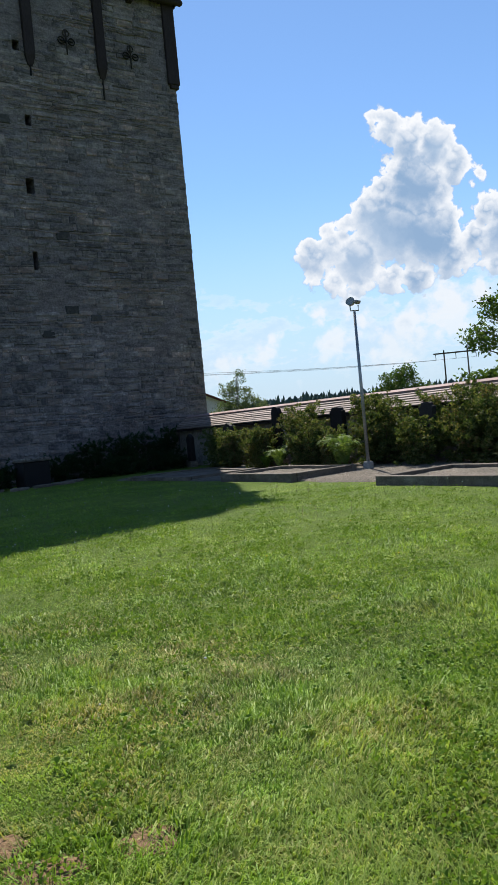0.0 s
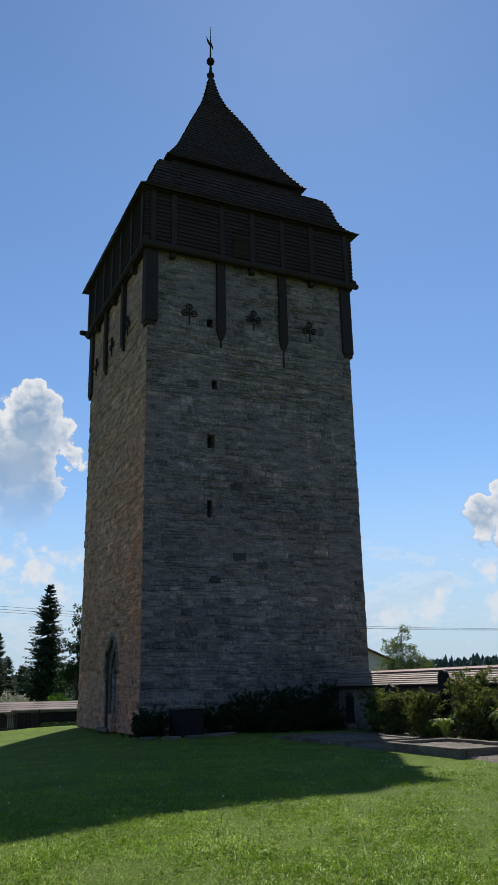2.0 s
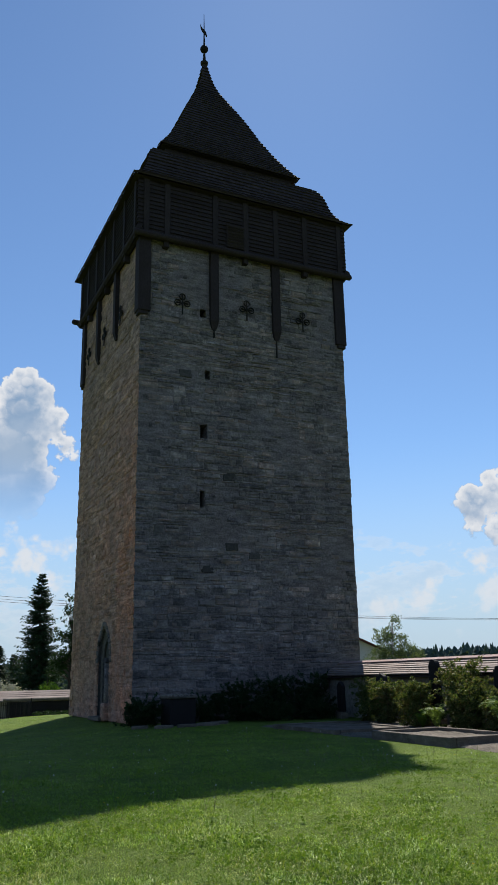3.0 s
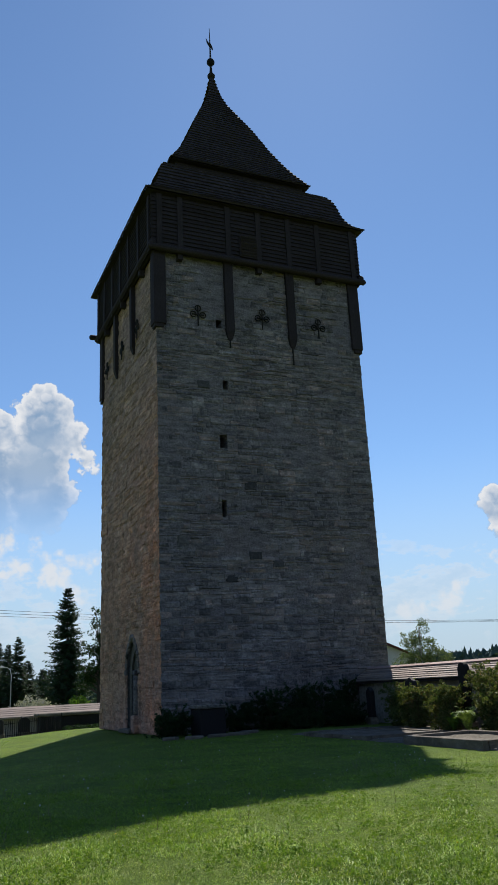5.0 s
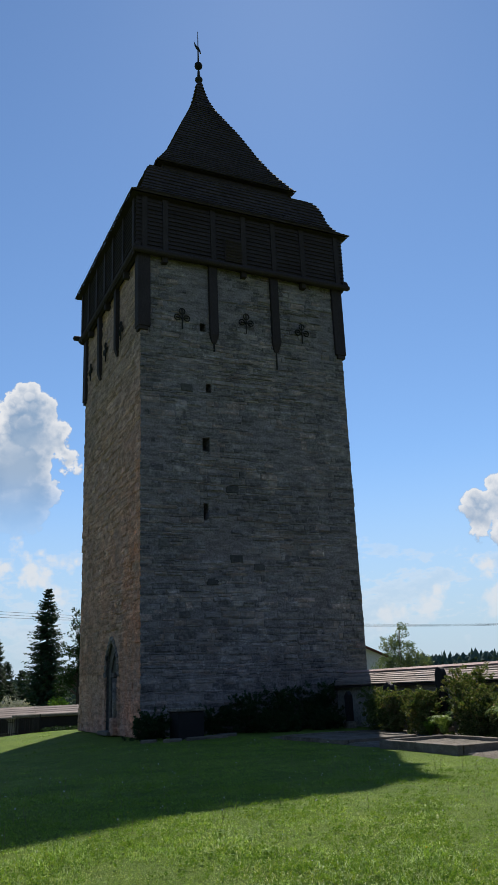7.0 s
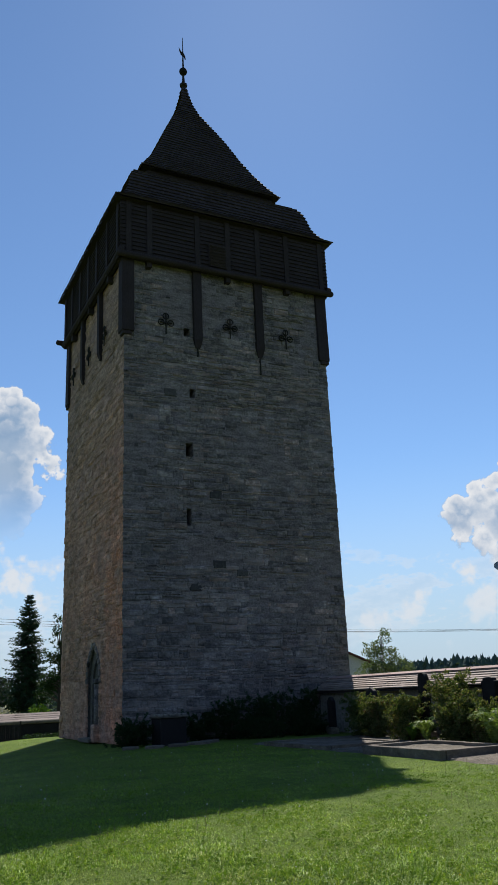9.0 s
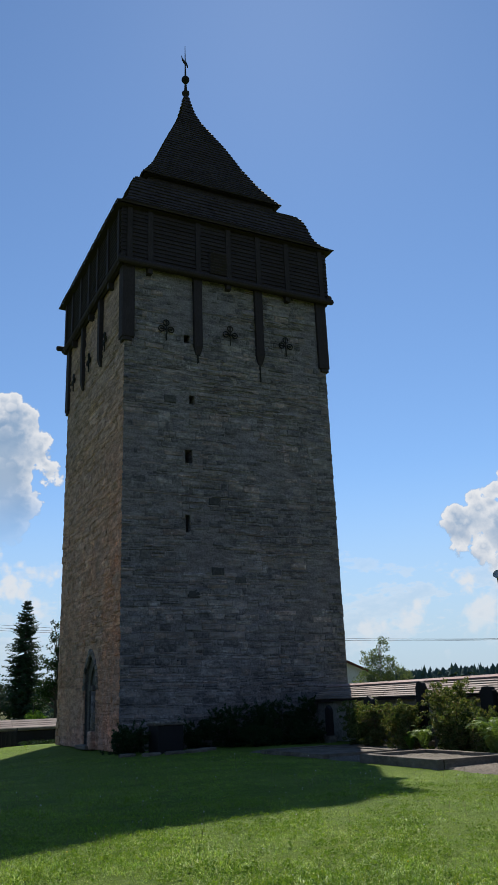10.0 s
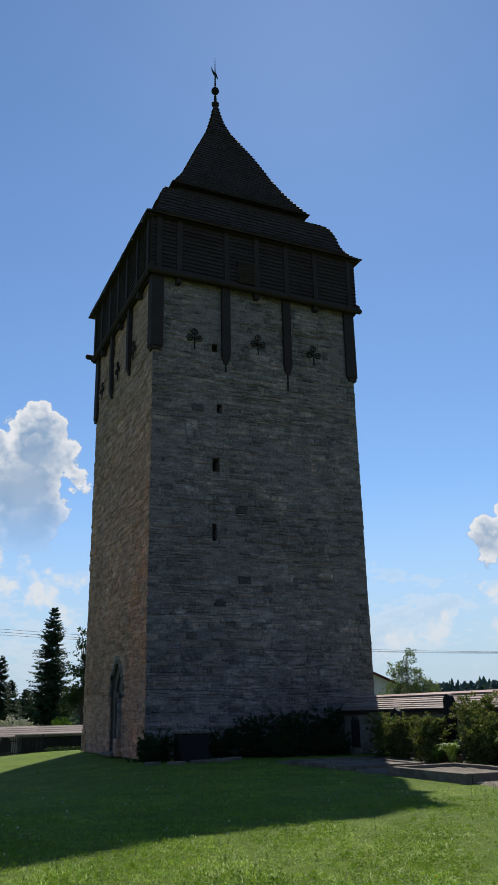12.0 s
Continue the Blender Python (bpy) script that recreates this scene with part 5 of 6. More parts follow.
broadleaf(x_, y_, 3.0, [(-1.2, 0, 2.2, 0.7, 0.55), (-0.4, 0.2, 2.7, 0.7, 0.6), (0.5, 0, 2.6, 0.7, 0.55), (1.3, 0, 2.1, 0.7, 0.5), (0, 0, 1.9, 1.1, 0.7)], BLOSSOM, "low white-flowering bush behind the far wall", leaf=0.2, clumps=160, per=14, trunk=0.06, spread=0.4, name="bush")


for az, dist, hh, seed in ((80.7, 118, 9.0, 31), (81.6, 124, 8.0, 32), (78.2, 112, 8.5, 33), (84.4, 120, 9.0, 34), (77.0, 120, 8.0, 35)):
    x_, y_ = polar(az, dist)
    broadleaf(x_, y_, hh, blobs(10, 2.4, 2.0, hh - 1.2, 1.5, seed), FAR_HAZE_GREEN, "hazy green broadleaf tree in the distance", leaf=0.4, clumps=200, per=14, trunk=0.16, spread=0.7)


def spruce(x, y, h, w, label, rows=34, per=11, twig=9, seed=1, name="spruce"):
    """A spruce: straight trunk, whorls of drooping boughs set with short hanging twigs."""
    q = random.Random(seed)
    z0 = gz(x, y) - 0.1
    p = thing(name, (x, y, z0), label, "tree")
    part("trunk", Geo().tube([(0, 0, 0), (0, 0, h * 0.5), (0, 0, h)], [h * 0.013, h * 0.009, 0.015], 8), BARK, p)
    V = []
    boughs = Geo()
    for i in range(rows):
        t = (i + q.uniform(0, 0.8)) / rows
        z = h * (0.05 + 0.94 * t)
        ln = (w / 2) * ((1 - t) ** 0.66 + 0.035) * (0.92 if t < 0.15 else 1.0)
        n = per if t < 0.8 else max(5, per - 4)
        for k in range(n):
            a = 6.283 * (k + q.random() * 0.8) / n
            l = ln * q.uniform(0.55, 1.12)
            z = h * min(0.995, 0.05 + 0.94 * t + q.uniform(-0.014, 0.014))
            d = Vector((math.cos(a), math.sin(a), 0))
            s = Vector((-d.y, d.x, 0))
            lift = 0.12 if t > 0.75 else -0.22
            tipz = l * lift
            bough = lambda f: Vector((0, 0, z)) + d * l * f + Vector((0, 0, tipz * f - 0.22 * l * math.sin(f * 3.14) * (1 - t) + 0.12 * l * f * f))
            boughs.tube([bough(0), bough(0.5), bough(0.95)], [0.02 + 0.012 * (1 - t), 0.015, 0.004], 4, False)
            for j in range(twig):
                f = 0.15 + 0.87 * (j + q.random()) / twig
                c = bough(f)
                for sg in (-1, 1):
                    tl = (0.30 + 0.34 * (1 - t)) * q.uniform(0.6, 1.3) * max(h / 15, 0.85) * (1.15 - 0.5 * f)
                    e = (d * 0.55 + s * sg * q.uniform(0.4, 1.0) + Vector((0, 0, q.uniform(-0.75, -0.05)))).normalized() * tl
                    wv = (d * q.uniform(0.3, 1) - s * sg * 0.3 + Vector((0, 0, q.uniform(-0.7, 0.7)))).normalized() * tl * 0.22
                    V += [c, c + e * 0.5 + wv, c + e, c + e * 0.5 - wv]
    tagged(part("branchwork", boughs, BARK, p), kind="stuff")
    V = np.array([tuple(v) for v in V])
    part("needles", array_mesh("needles", V, np.arange(len(V)).reshape(-1, 4)), NEEDLES, p)
    return p


x_, y_ = polar(79.35, 92)
spruce(x_, y_, 16.0, 7.3, "tall slender dark spruce behind the far churchyard wall", rows=52, per=13, twig=12, seed=4)
for i, (az, dist, hh, ww) in enumerate(((82.55, 98, 9.4, 3.0), (83.2, 101, 8.9, 2.8), (84.0, 96, 7.6, 3.0), (81.9, 104, 7.4, 3.4), (83.8, 110, 9.6, 3.2), (80.9, 108, 6.6, 3.6), (85.5, 102, 9.5, 3.4))):
    x_, y_ = polar(az, dist)
    spruce(x_, y_, hh * 1.22, ww * 1.55, "dark conifer in a group beyond the far wall", rows=40, per=13, twig=9, seed=20 + i, name="conifer")


def far_wood(name, az0, az1, dist, n, h, label, seed):
    """Far trees, each a ragged tapering stack of boughs."""
    q = random.Random(seed)
    g = Geo()
    for i in range(n):
        az, d = q.uniform(az0, az1), dist * q.uniform(0.9, 1.15)
        x, y = polar(az, d)
        z = gz(x, y)
        hh = h * q.uniform(0.6, 1.15)
        leafy = q.random() < 0.72
        w = hh * (q.uniform(0.2, 0.32) if leafy else q.uniform(0.16, 0.24))
        for k in range(11):
            t = k / 11
            r = (w * (1 - t) ** (0.6 if leafy else 0.85) + 0.12) * q.uniform(0.75, 1.2)
            zz = z + hh * t
            m = 6
            rim = [(x + r * q.uniform(0.5, 1.2) * math.cos(6.283 * j / m + k), y + r * q.uniform(0.5, 1.2) * math.sin(6.283 * j / m + k), zz - q.uniform(0, 0.10) * hh) for j in range(m)]
            g.add(rim + [(x + q.uniform(-0.1, 0.1), y, zz + hh * (0.08 if leafy else 0.09))], [(j, (j + 1) % m, m) for j in range(m)])
    tagged(part(name, g, FAR_HAZE_GREEN), label, "forest", kind="stuff")


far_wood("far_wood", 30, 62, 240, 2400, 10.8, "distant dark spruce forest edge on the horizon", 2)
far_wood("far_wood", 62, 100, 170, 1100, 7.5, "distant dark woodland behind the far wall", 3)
# added out of view: screens the low sky so the tower's foot gets less light
far_wood("far_wood", 100, 390, 95, 420, 12.0, "unseen woodland added behind the viewpoint to block low sky", 5)


# ---- far things ----
def house(az, dist):
    x, y = polar(az, dist)
    z = gz(x, y)
    p = thing("house", (x, y, z), "white house with a dark red gable roof beyond the wall", "house")
    p.rotation_euler = (0, 0, radians(-28))
    a, b, h, r = 4.2, 6.5, 3.6, 2.0
    g = Geo()
    g.v += [(-a, -b, 0), (a, -b, 0), (a, b, 0), (-a, b, 0), (-a, -b, h), (a, -b, h), (a, b, h), (-a, b, h), (0, -b, h + r), (0, b, h + r)]
    g.f += [(0, 1, 5, 8, 4), (2, 3, 7, 9, 6), (1, 2, 6, 5), (3, 0, 4, 7)]
    part("wall", g, WHITE_WALL, p)
    g = Geo()
    for s in (-1, 1):
        k = len(g.v)
        e = 0.5
        for yy in (-b - e, b + e):
            g.v += [(0, yy, h + r + 0.12), (s * (a + e), yy, h - r * e / a + 0.12), (s * (a + e), yy, h - r * e / a - 0.06), (0, yy, h + r - 0.06)]
        g.f += [(k, k + 1, k + 5, k + 4), (k + 1, k + 2, k + 6, k + 5), (k + 2, k + 3, k + 7, k + 6), (k, k + 3, k + 2, k + 1), (k + 4, k + 5, k + 6, k + 7)]
    part("roof", g, RED_ROOF, p)
    for yy in (-3.5, 0, 3.5):
        w = part("window", Geo().box(-a - 0.05, -a + 0.02, yy - 0.55, yy + 0.55, 1.1, 2.4), WHITE_WALL, p)
        part("pane", Geo().box(-a - 0.06, -a - 0.052, yy - 0.45, yy + 0.45, 1.2, 2.3), WINDOW_GLASS, w)


house(57.9, 74)

# power line: twin-pole pylon and three wires
x1, y1 = 107.3, 68.3
zp = gz(x1, y1)
pylon = thing("power_pylon", (x1, y1, zp), "grey timber twin-pole pylon with a crossbar", "pylon")
for dy in (-2.1, 2.1):
    part("pole", Geo().tube([(dy * 0.76, -dy * 0.65, -0.5), (dy * 0.76, -dy * 0.65, 15.2 if dy > 0 else 14.6)], [0.17, 0.12], 8), BARK, pylon)
part("crossbar", Geo().box(-4.0, 4.0, -0.1, 0.1, 13.9, 14.15, 0.0, Matrix.Rotation(radians(-40.5), 4, "Z")), BARK, pylon)
for k in (-3.6, 0, 3.6):
    part("insulator", Geo().tube([(k * 0.76, -k * 0.65, 13.9), (k * 0.76, -k * 0.65, 12.9)], 0.06, 6), IRON, pylon)
for k, dz in ((-3.6, -0.1), (0, 0.25), (3.6, 0.0)):
    g = Geo()
    ax, ay, az_ = x1 + k * 0.76, y1 - k * 0.65, zp + 12.9
    ex, ey, ez = -14.0, 73.0 + k, 12.0 + dz * 2
    pts = []
    for t in np.linspace(0, 1, 28):
        pts.append((ax + (ex - ax) * t, ay + (ey - ay) * t, az_ + (ez - az_) * t - 6.4 * t * (1 - t)))
    g.tube(pts, 0.02, 5)
    tagged(part("power_wire", g, IRON), "thin dark overhead power wire crossing the sky", "wire", "power wires")
pylon2 = copy_thing(pylon, Matrix.Translation((-14.0, 73.0, gz(-14, 73))))

# far churchyard wall, iron grave fence and stones behind the tower
fw = thing("far_churchyard_wall", (0, 33, gz(0, 33)), "far grey plastered churchyard wall with a pale plank roof", "wall", kind="structure")
part("wall_body", Geo().box(-40, 26, -0.45, 0.45, -0.4, 1.4), PLASTER, fw)
g = Geo()
for x in (-40.2, 26.2):
    g.v += [(x, -1.1, 1.32), (x, 0, 1.95), (x, 1.1, 1.32), (x, 1.1, 1.26), (x, -1.1, 1.26)]
g.f += [(0, 1, 6, 5), (1, 2, 7, 6), (2, 3, 8, 7), (3, 4, 9, 8), (4, 0, 5, 9), (0, 4, 3, 2, 1), (5, 6, 7, 8, 9)]
fr_ = part("plank_roof", g, PLANK, fw)
for k in range(5):
    t = (k + 0.5) / 5
    for i in range(14):
        x0 = -40 + i * 4.7
        gg = Geo().box(x0, x0 + 4.68, -0.13, 0.13, -0.01, 0.02)
        part("plank", gg, PLANK, fr_, at=Matrix.Translation((0, -1.1 * (1 - t), 1.32 + 0.63 * t + 0.02)) @ Matrix.Rotation(math.atan2(0.63, 1.1) - 0.05, 4, "X"))

fence = thing("grave_fence", (-6.0, 22.6, 0), "black wrought-iron picket fence round a grave", "fence")
picket = Geo().tube([(0, 0, 0), (0, 0, 0.86), (0, 0, 0.95)], [0.022, 0.022, 0.004], 5).mesh("picket")
picket.materials.append(IRON)
side = []
for i in range(58):
    side.append((i * 0.12, 0.0))
for i in range(1, 20):
    side.append((57 * 0.12, i * 0.13))
for a, b in side:
    part("picket", picket, IRON, fence, at=Vector((a, b, gz(-6 + a, 22.6 + b) - 0.02)))
for zr in (0.15, 0.78):
    g = Geo().tube([(0, 0, gz(-6, 22.6) + zr), (6.84, 0, gz(0.84, 22.6) + zr), (6.84, 2.5, gz(0.84, 25.1) + zr)], 0.02, 5)
    part("rail", g, IRON, fence)
for a in (0.0, 2.3, 4.55, 6.84):
    part("corner_post", Geo().tube([(a, 0, gz(-6 + a, 22.6) - 0.1), (a, 0, gz(-6 + a, 22.6) + 1.05)], 0.035, 6), IRON, fence)
headstone(-1.0, 24.6, 0.7, 1.05, 0.2, "round", "grey headstone with a rounded top inside the iron fence", 90)
headstone(-3.3, 17.6, 0.6, 0.95, 0.2, "flat", "reddish brown headstone beside the lawn", 80)
tomb = thing("stone_tomb", (2.6, 27.5, gz(2.6, 27.5)), "long dark block-shaped stone tomb behind the fence", "tomb")
part("body", Geo().box(-2.3, 3.4, -0.7, 0.7, -0.2, 1.05, 0.04), DARK_STONE, tomb)
part("lid", Geo().box(-2.5, 3.6, -0.85, 0.85, 1.053, 1.25, 0.05), GRANITE, tomb, "grey stone lid")
border = []
for i in range(60):
    border.append((random.uniform(0.9, 4.5), random.uniform(20.6, 22.2)))
V, F = leaf_cloud([(a, b, gz(a, b) + 0.16) for a, b in border], 0.22, 14, 0.12)
tagged(part("flower_border", array_mesh("flower_border", V, F), LEAF_DARK), "low dark flower border beside the grave fence", "plants", kind="stuff")

x_, y_ = polar(82.95, 66)
sl = thing("street_lamp", (x_, y_, gz(x_, y_)), "thin grey curved-arm street lamp beyond the far wall", "street lamp")
part("pole", Geo().tube([(0, 0, 0), (0, 0, 4.6), (-0.08, 0, 5.0), (-0.3, 0, 5.2), (-0.7, 0, 5.25)], [0.04, 0.03, 0.028, 0.025, 0.022], 8), PALE_STEEL, sl)
part("lamp_head", Geo().box(-1.15, -0.65, -0.1, 0.1, 5.2, 5.3, 0.03), PALE_STEEL, sl)

# ---- the lawn's grass ----
SOIL_SPOTS = [(-7.35, -24.17, 0.13), (-7.24, -24.19, 0.08), (-6.98, -24.24, 0.105), (-7.38, -23.9, 0.09)]
for i, (x, y, r) in enumerate(SOIL_SPOTS):
    g = Geo()
    n = 16
    for k in range(n):
        rr = r * random.uniform(0.75, 1.25)
        g.v.append((x + rr * math.cos(6.283 * k / n), y + rr * math.sin(6.283 * k / n), gz(x, y) + 0.006))
    g.v.append((x, y, gz(x, y) + 0.022))
    g.f += [(k, (k + 1) % n, n) for k in range(n)]
    tagged(part("bare_patch", g, SOIL), "bare reddish soil showing through the lawn", "soil", kind="structure")


def grass_blades(count):
    """Blades thick on the ground close to where one stands on the lawn, thinning out with distance."""
    dd = np.linspace(0.7, 46, 4000)
    w = np.minimum(1.0, (3.5 / dd) ** 2.15) * dd
    d = np.interp(rng.random(int(count * 1.3)), np.cumsum(w) / w.sum(), dd)
    a = np.radians(rng.normal(62, 34, len(d)))
    x, y = -8.2 + d * np.cos(a), -26.8 + d * np.sin(a)
    keep = (x < 2.7) & (y < 21)
    keep &= ~((x > 2.1) & (y > -19.7) & (y < -16.0)) & ~((x > -0.2) & (y > -0.3))
    for sx, sy, r in SOIL_SPOTS:
        keep &= (np.hypot(x - sx, y - sy) > r * 1.15) | (rng.random(len(x)) < 0.2)
    x, y, d = x[keep][:count], y[keep][:count], d[keep][:count]
    k = len(x)
    # tufts: patches lean together and differ in length
    ph = np.sin(x * 2.1 + 1.7 * np.sin(y * 1.3)) + np.sin(y * 2.7 + 1.1 * np.sin(x * 1.9))
    lean_a = 1.6 * np.sin(x * 0.8 + 0.6 * y) + 0.9 * np.sin(x * 3.1 - y * 2.2) + rng.normal(0, 0.75, k) * (1 + 0.16 * d)
    clump = np.sin(x * 1.7 + 2.3 * np.sin(y * 0.9 + 1)) * np.sin(y * 1.5 + 2.1 * np.sin(x * 1.1)) + 0.6 * np.sin(x * 5.3 + y * 3.1) * np.sin(y * 4.7 - x * 2.2)
    thin = (clump < -0.3) & (rng.random(k) < 0.7)
    ln = (1 + 0.5 * np.clip(clump, -0.8, 1.2)) * np.where(thin, 0.6, 1.0) * (0.055 + 0.022 * ph * 0.5 + rng.gamma(1.8, 0.012, k)) * np.maximum(0.42, 1.0 - d * 0.05)
    ln = np.maximum(ln, 0.02)
    wd = rng.uniform(0.0013, 0.0027, k) * (1 + d * 0.11)
    bend = rng.uniform(0.8, 2.8, k)
    dx, dy = np.cos(lean_a), np.sin(lean_a)
    sx, sy = -dy, dx
    tw = rng.uniform(-0.8, 0.8, k)
    sx, sy = sx * np.cos(tw) + dx * np.sin(tw), sy * np.cos(tw) + dy * np.sin(tw)
    z = ground_z(x, y) - 0.004
    V = np.empty((k, 5, 3))
    h1, o1 = ln * 0.62 * np.cos(bend * 0.45), ln * 0.62 * np.sin(bend * 0.45)
    h2, o2 = h1 + ln * 0.38 * np.cos(bend * 1.15), o1 + ln * 0.38 * np.sin(bend * 1.15)
    for i, (o, h, w) in enumerate(((0 * ln, 0 * ln, wd), (0 * ln, 0 * ln, -wd), (o1, h1, -wd * 0.8), (o1, h1, wd * 0.8), (o2, np.maximum(h2, 0.004), 0 * wd))):
        V[:, i, 0], V[:, i, 1], V[:, i, 2] = x + dx * o + sx * w, y + dy * o + sy * w, z + h
    F = (np.arange(k)[:, None, None] * 5 + np.array([(0, 1, 2), (0, 2, 3), (3, 2, 4)])[None]).reshape(-1, 3)
    return V.reshape(-1, 3), F


V, F = grass_blades(560000)
tagged(part("grass", array_mesh("grass", V, F), GRASS), "uneven mown green grass with lighter and drier tufts", "grass", kind="stuff")

# long seed stalks, daisies and a few yellow heads in the lawn
stalk, white, yellow = Geo(), Geo(), Geo()
for i in range(260):
    x, y = random.uniform(-8, 2.2), random.uniform(-18.5, -6)
    hgt = random.uniform(0.09, 0.24)
    z = gz(x, y)
    stalk.tube([(x, y, z), (x + random.uniform(-0.04, 0.04), y + random.uniform(-0.04, 0.04), z + hgt)], [0.0035, 0.002], 4, False)
    if random.random() < 0.25:
        white.ball((x, y, z + hgt), random.uniform(0.007, 0.013), 6, 4)
for i in range(170):
    x, y = random.uniform(-9, 2.2), random.uniform(-23, -4)
    t = random.random()
    (white if t < 0.75 else yellow).ball((x, y, gz(x, y) + random.uniform(0.04, 0.08)), random.uniform(0.006, 0.011), 6, 4, 0.6)
tagged(part("seed_stalks", stalk, STRAW), "tall pale grass stalks left standing in the lawn", "grass", kind="stuff")
tagged(part("daisies", white, PETAL_WHITE), "small white flower heads scattered over the lawn", "flowers", kind="stuff")
tagged(part("dandelions", yellow, PETAL_YELLOW), "small yellow flower heads scattered over the lawn", "flowers", kind="stuff")
# clover in drifts, and dark flat rosettes of plantain
k = 26000
dist, turn = 1.6 + 13 * rng.random(k) ** 1.4, np.radians(rng.uniform(20, 100, k))
cx, cy = -8.2 + dist * np.cos(turn), -26.8 + dist * np.sin(turn)
drift = np.sin(cx * 1.9 + 1.6 * np.sin(cy * 1.2)) * np.sin(cy * 1.6 + 1.3 * np.sin(cx * 1.4)) + rng.normal(0, 0.25, k)
keep = (drift > 0.08) & (cx < 2.3)
cx, cy = cx[keep], cy[keep]
V, F = leaf_cloud(np.stack([cx, cy, ground_z(cx, cy) + 0.035], 1), 0.05, 9, 0.021, up=0.6, squash=0.4, long=1.3)
tagged(part("clover", array_mesh("clover", V, F), CLOVER), "drifts of broad clover leaves in the grass", "plants", kind="stuff")
weeds = Geo()
for i in range(300):
    dist, turn = random.uniform(3.4, 11), radians(random.uniform(25, 95))
    x, y = -8.2 + dist * math.cos(turn), -26.8 + dist * math.sin(turn)
    if x > 2.3:
        continue
    z = gz(x, y)
    n = random.randint(5, 9)
    for j in range(n):
        a = 6.283 * (j + random.uniform(-0.3, 0.3)) / n
        l, w = random.uniform(0.025, 0.05), random.uniform(0.007, 0.012)
        d, sd = Vector((math.cos(a), math.sin(a), 0)), Vector((-math.sin(a), math.cos(a), 0))
        o = Vector((x, y, z + 0.02))
        weeds.add([o, o + d * l * 0.5 + sd * w + Vector((0, 0, 0.035)), o + d * l + Vector((0, 0, 0.03)), o + d * l * 0.5 - sd * w + Vector((0, 0, 0.035))], [(0, 1, 2, 3)])
tagged(part("plantain", weeds, CLOVER), "flat dark rosettes of plantain leaves in the lawn", "plants", kind="stuff")


def pale_tufts(n, per):
    """Longer pale grass lying over in swathes, thick in some places."""
    q = np.random.default_rng(19)
    dist, turn = q.uniform(1.7, 7.5, n), np.radians(q.uniform(18, 92, n))
    tx, ty = -8.2 + dist * np.cos(turn), -26.8 + dist * np.sin(turn)
    want = np.sin(tx * 1.3 + 0.7) * np.sin(ty * 1.1 + 1.9 * np.sin(tx * 0.7)) + 0.35 * np.sin(tx * 4.1 + ty * 2.7)
    tx, ty = tx[want > 0.15], ty[want > 0.15]
    way = np.repeat(0.4 + 1.3 * np.sin(tx * 0.9 + ty * 0.5), per)
    k = len(tx) * per
    x = np.repeat(tx, per) + q.normal(0, 0.1, k)
    y = np.repeat(ty, per) + q.normal(0, 0.1, k)
    ln, wd = q.uniform(0.05, 0.12, k), q.uniform(0.001, 0.002, k)
    a = way + q.normal(0, 0.75, k)
    dx, dy, z = np.cos(a), np.sin(a), ground_z(x, y)
    V = np.empty((k, 5, 3))
    for i, (o, h, w) in enumerate(((0.0, 0.0, 1.0), (0.0, 0.0, -1.0), (0.42, 0.42, -0.8), (0.42, 0.42, 0.8), (0.92, 0.46, 0.0))):
        V[:, i, 0], V[:, i, 1], V[:, i, 2] = x + dx * ln * o - dy * wd * w, y + dy * ln * o + dx * wd * w, z + ln * h
    F = (np.arange(k)[:, None, None] * 5 + np.array([(0, 1, 2), (0, 2, 3), (3, 2, 4)])[None]).reshape(-1, 3)
    return V.reshape(-1, 3), F


V, F = pale_tufts(700, 45)
tagged(part("grass_tufts", array_mesh("grass_tufts", V, F), TUFT), "longer pale grass tufts lying over in the lawn", "grass", kind="stuff")

# put-log holes: dark square stones in the front wall, the holes' shade in their colour
PUTLOG_SPOTS = [(3.62, 8.7), (4.6, 5.75), (2.71, 5.2), (0.84, 6.55), (3.67, 6.05), (1.84, 12.64)]
for x, z in PUTLOG_SPOTS:
    g = Geo()
    stone_shape(g, random.uniform(0.38, 0.52), random.uniform(0.26, 0.34), 0.045, random, lambda u, d, zz: (x + u, d, z + zz))
    part("blocking_stone", g, DARK_RUBBLE, wall_front, "dark stone standing in for a shaded put-log hole")

# ---- the tower's stones, last ----
PARTS = 300


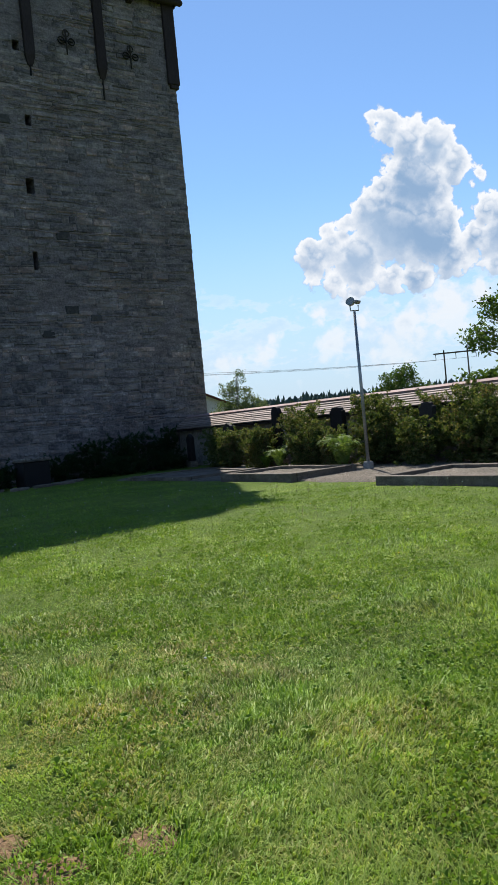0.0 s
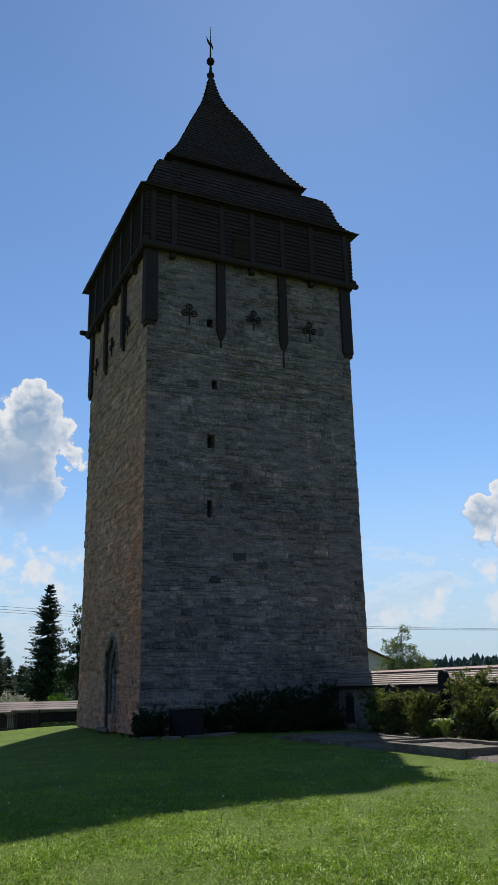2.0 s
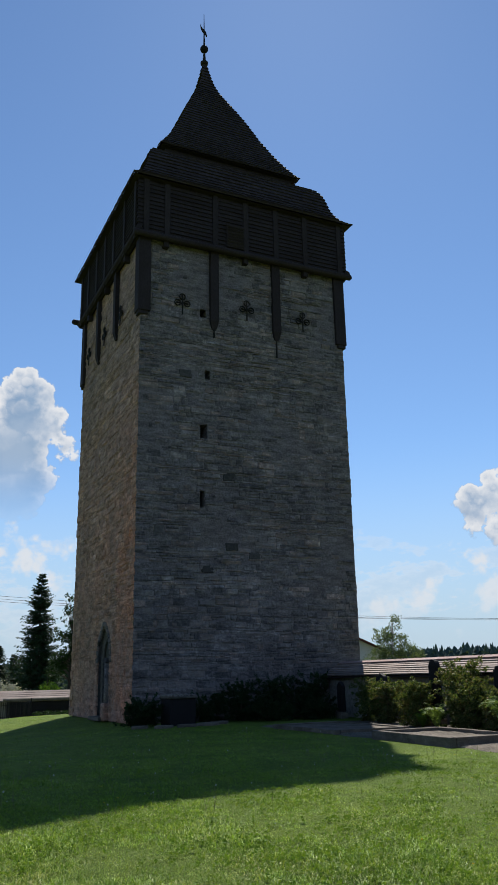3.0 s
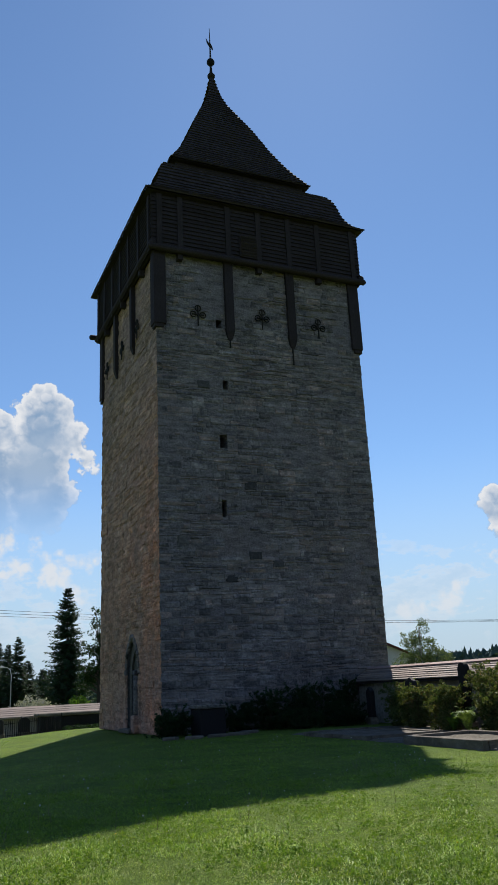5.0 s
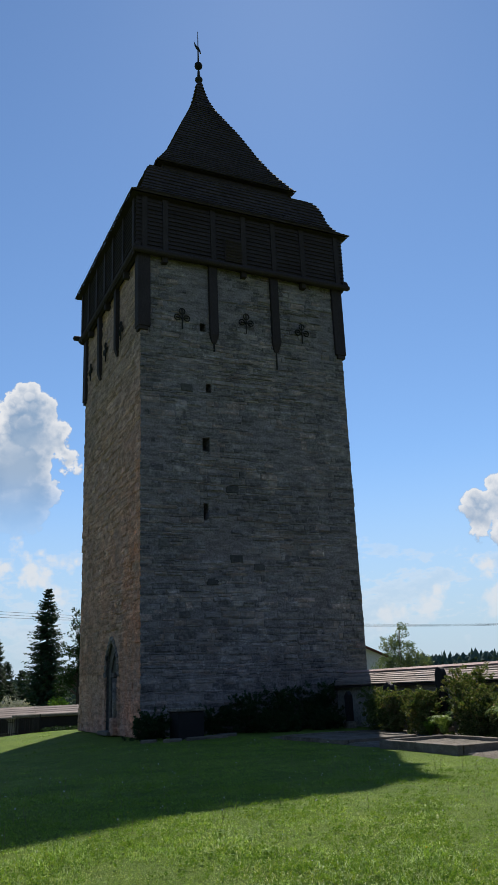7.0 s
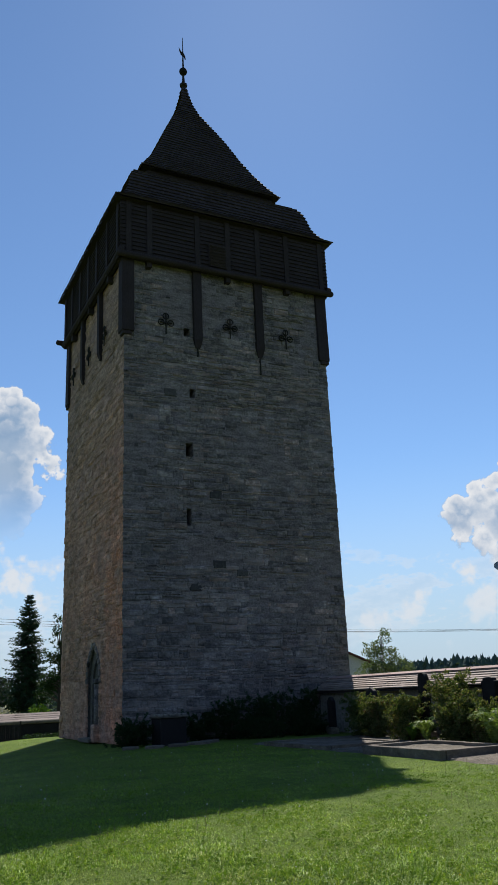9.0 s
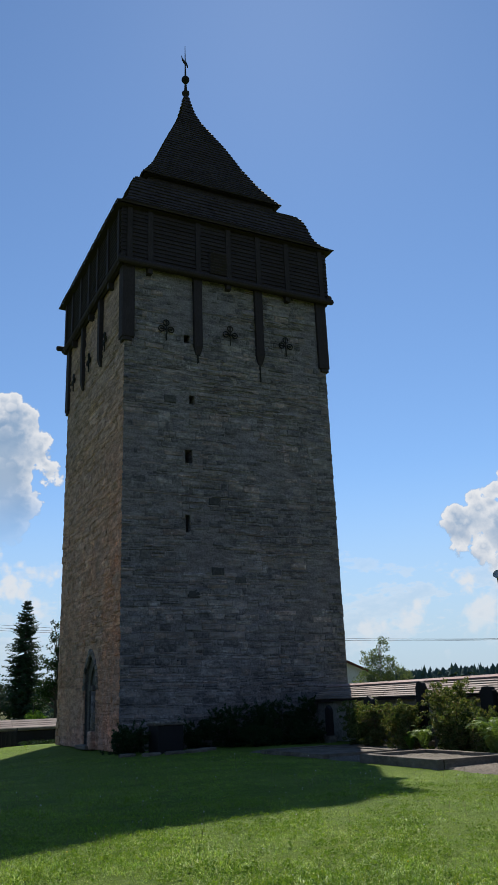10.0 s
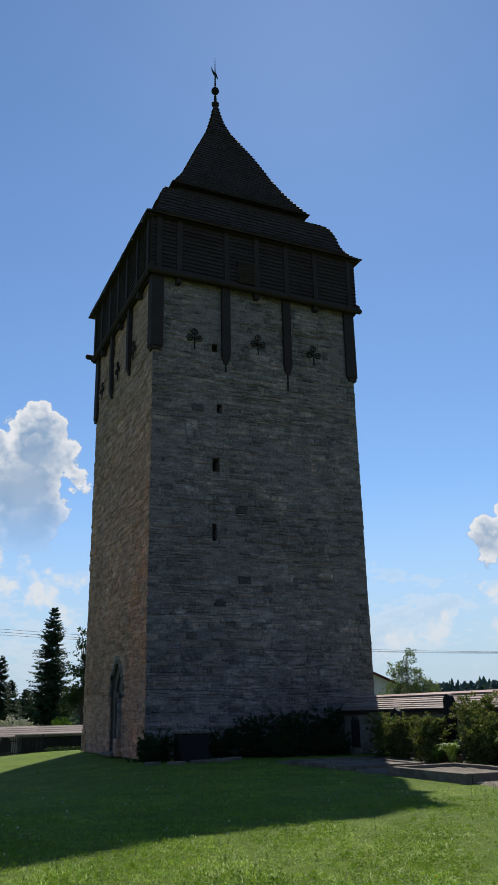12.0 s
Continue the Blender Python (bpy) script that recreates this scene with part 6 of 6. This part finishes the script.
def lay_stones(parent, u0, u1, holes, seed, mat, to, near, relief=1.0):
    rows, r = stone_rows(u0, u1, 0.0, 18.1, holes, seed)
    rows.sort(key=near)
    shapes = {}
    rest = Geo()
    for i, (a, b, c, d) in enumerate(rows):
        wave = 0.05 * math.sin(0.7 * a + 2.1 * math.sin(c * 0.9)) + 0.02 * math.sin(2.9 * a + c) + r.uniform(-0.012, 0.012)
        c, d = (c + wave, d + wave) if 0.3 < c < 17.7 else (c, d)
        proud = r.choice((0.012, 0.02, 0.028, 0.04, 0.058)) + bulge((a + b) / 2, (c + d) / 2) * 0.6 + 0.015
        proud *= relief
        # old render still covers the wall in places, most of it under the belfry
        cover = math.sin(a * 1.1 + 1.7 * math.sin(c * 0.7)) + math.sin(c * 1.3 + 1.2 * math.sin(a * 0.9 + 2)) + (1.1 if c > 16.4 else 0.0)
        if i >= PARTS and r.random() < (0.8 if cover > 1.25 else 0.14):
            continue
        if i < PARTS:
            key = (round((b - a) / 0.06), round((d - c) / 0.03), i % 3)
            if key not in shapes:
                g = Geo()
                stone_shape(g, key[0] * 0.06, key[1] * 0.03, 0.045 * relief, r, lambda u, dd, z: to(u, dd, z))
                me = g.mesh("stone")
                me.materials.append(mat)
                shapes[key] = me
            part("stone", shapes[key], mat, parent, at=Vector(to((a + b) / 2, 0.024 - proud * 0.6, (c + d) / 2)))
        else:
            stone_shape(rest, b - a, d - c, proud, r, lambda u, dd, z: to((a + b) / 2 + u, dd, (c + d) / 2 + z))
    tagged(part("rubble", rest, mat, parent), kind="stuff")


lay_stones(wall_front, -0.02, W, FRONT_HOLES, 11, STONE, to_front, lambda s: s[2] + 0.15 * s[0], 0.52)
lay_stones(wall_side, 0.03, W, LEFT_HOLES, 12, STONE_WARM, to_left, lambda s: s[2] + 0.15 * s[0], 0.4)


# quoins: larger stones that turn the corners, some standing out a little
def lay_quoins(cx, cy, seed):
    r = random.Random(seed)
    sx, sy = (1 if cx == 0 else -1), (1 if cy == 0 else -1)
    z, k = 0.0, 0
    while z < 14.6:
        h = r.uniform(0.16, 0.36)
        la, lb = (r.uniform(0.45, 0.75), r.uniform(0.22, 0.4)) if k % 2 else (r.uniform(0.22, 0.4), r.uniform(0.45, 0.75))
        o = r.choice((0.012, 0.02, 0.026, 0.034, 0.045)) + 0.05 * max(0.0, 1 - z / 1.6)
        x0, x1 = sorted((cx - sx * o, cx + sx * la))
        y0, y1 = sorted((cy + sy * 0.015, cy + sy * lb))
        g = Geo().box(x0, x1, y0, y1, z + 0.006, z + h - 0.006, 0.02)
        g.v = [(x + r.uniform(-0.012, 0.012), y + r.uniform(-0.012, 0.012), zz + r.uniform(-0.008, 0.008)) for x, y, zz in g.v]
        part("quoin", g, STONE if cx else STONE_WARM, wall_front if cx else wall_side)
        z += h
        k += 1


lay_quoins(W, 0, 21)
lay_quoins(0, 0, 22)
lay_quoins(0, W, 23)
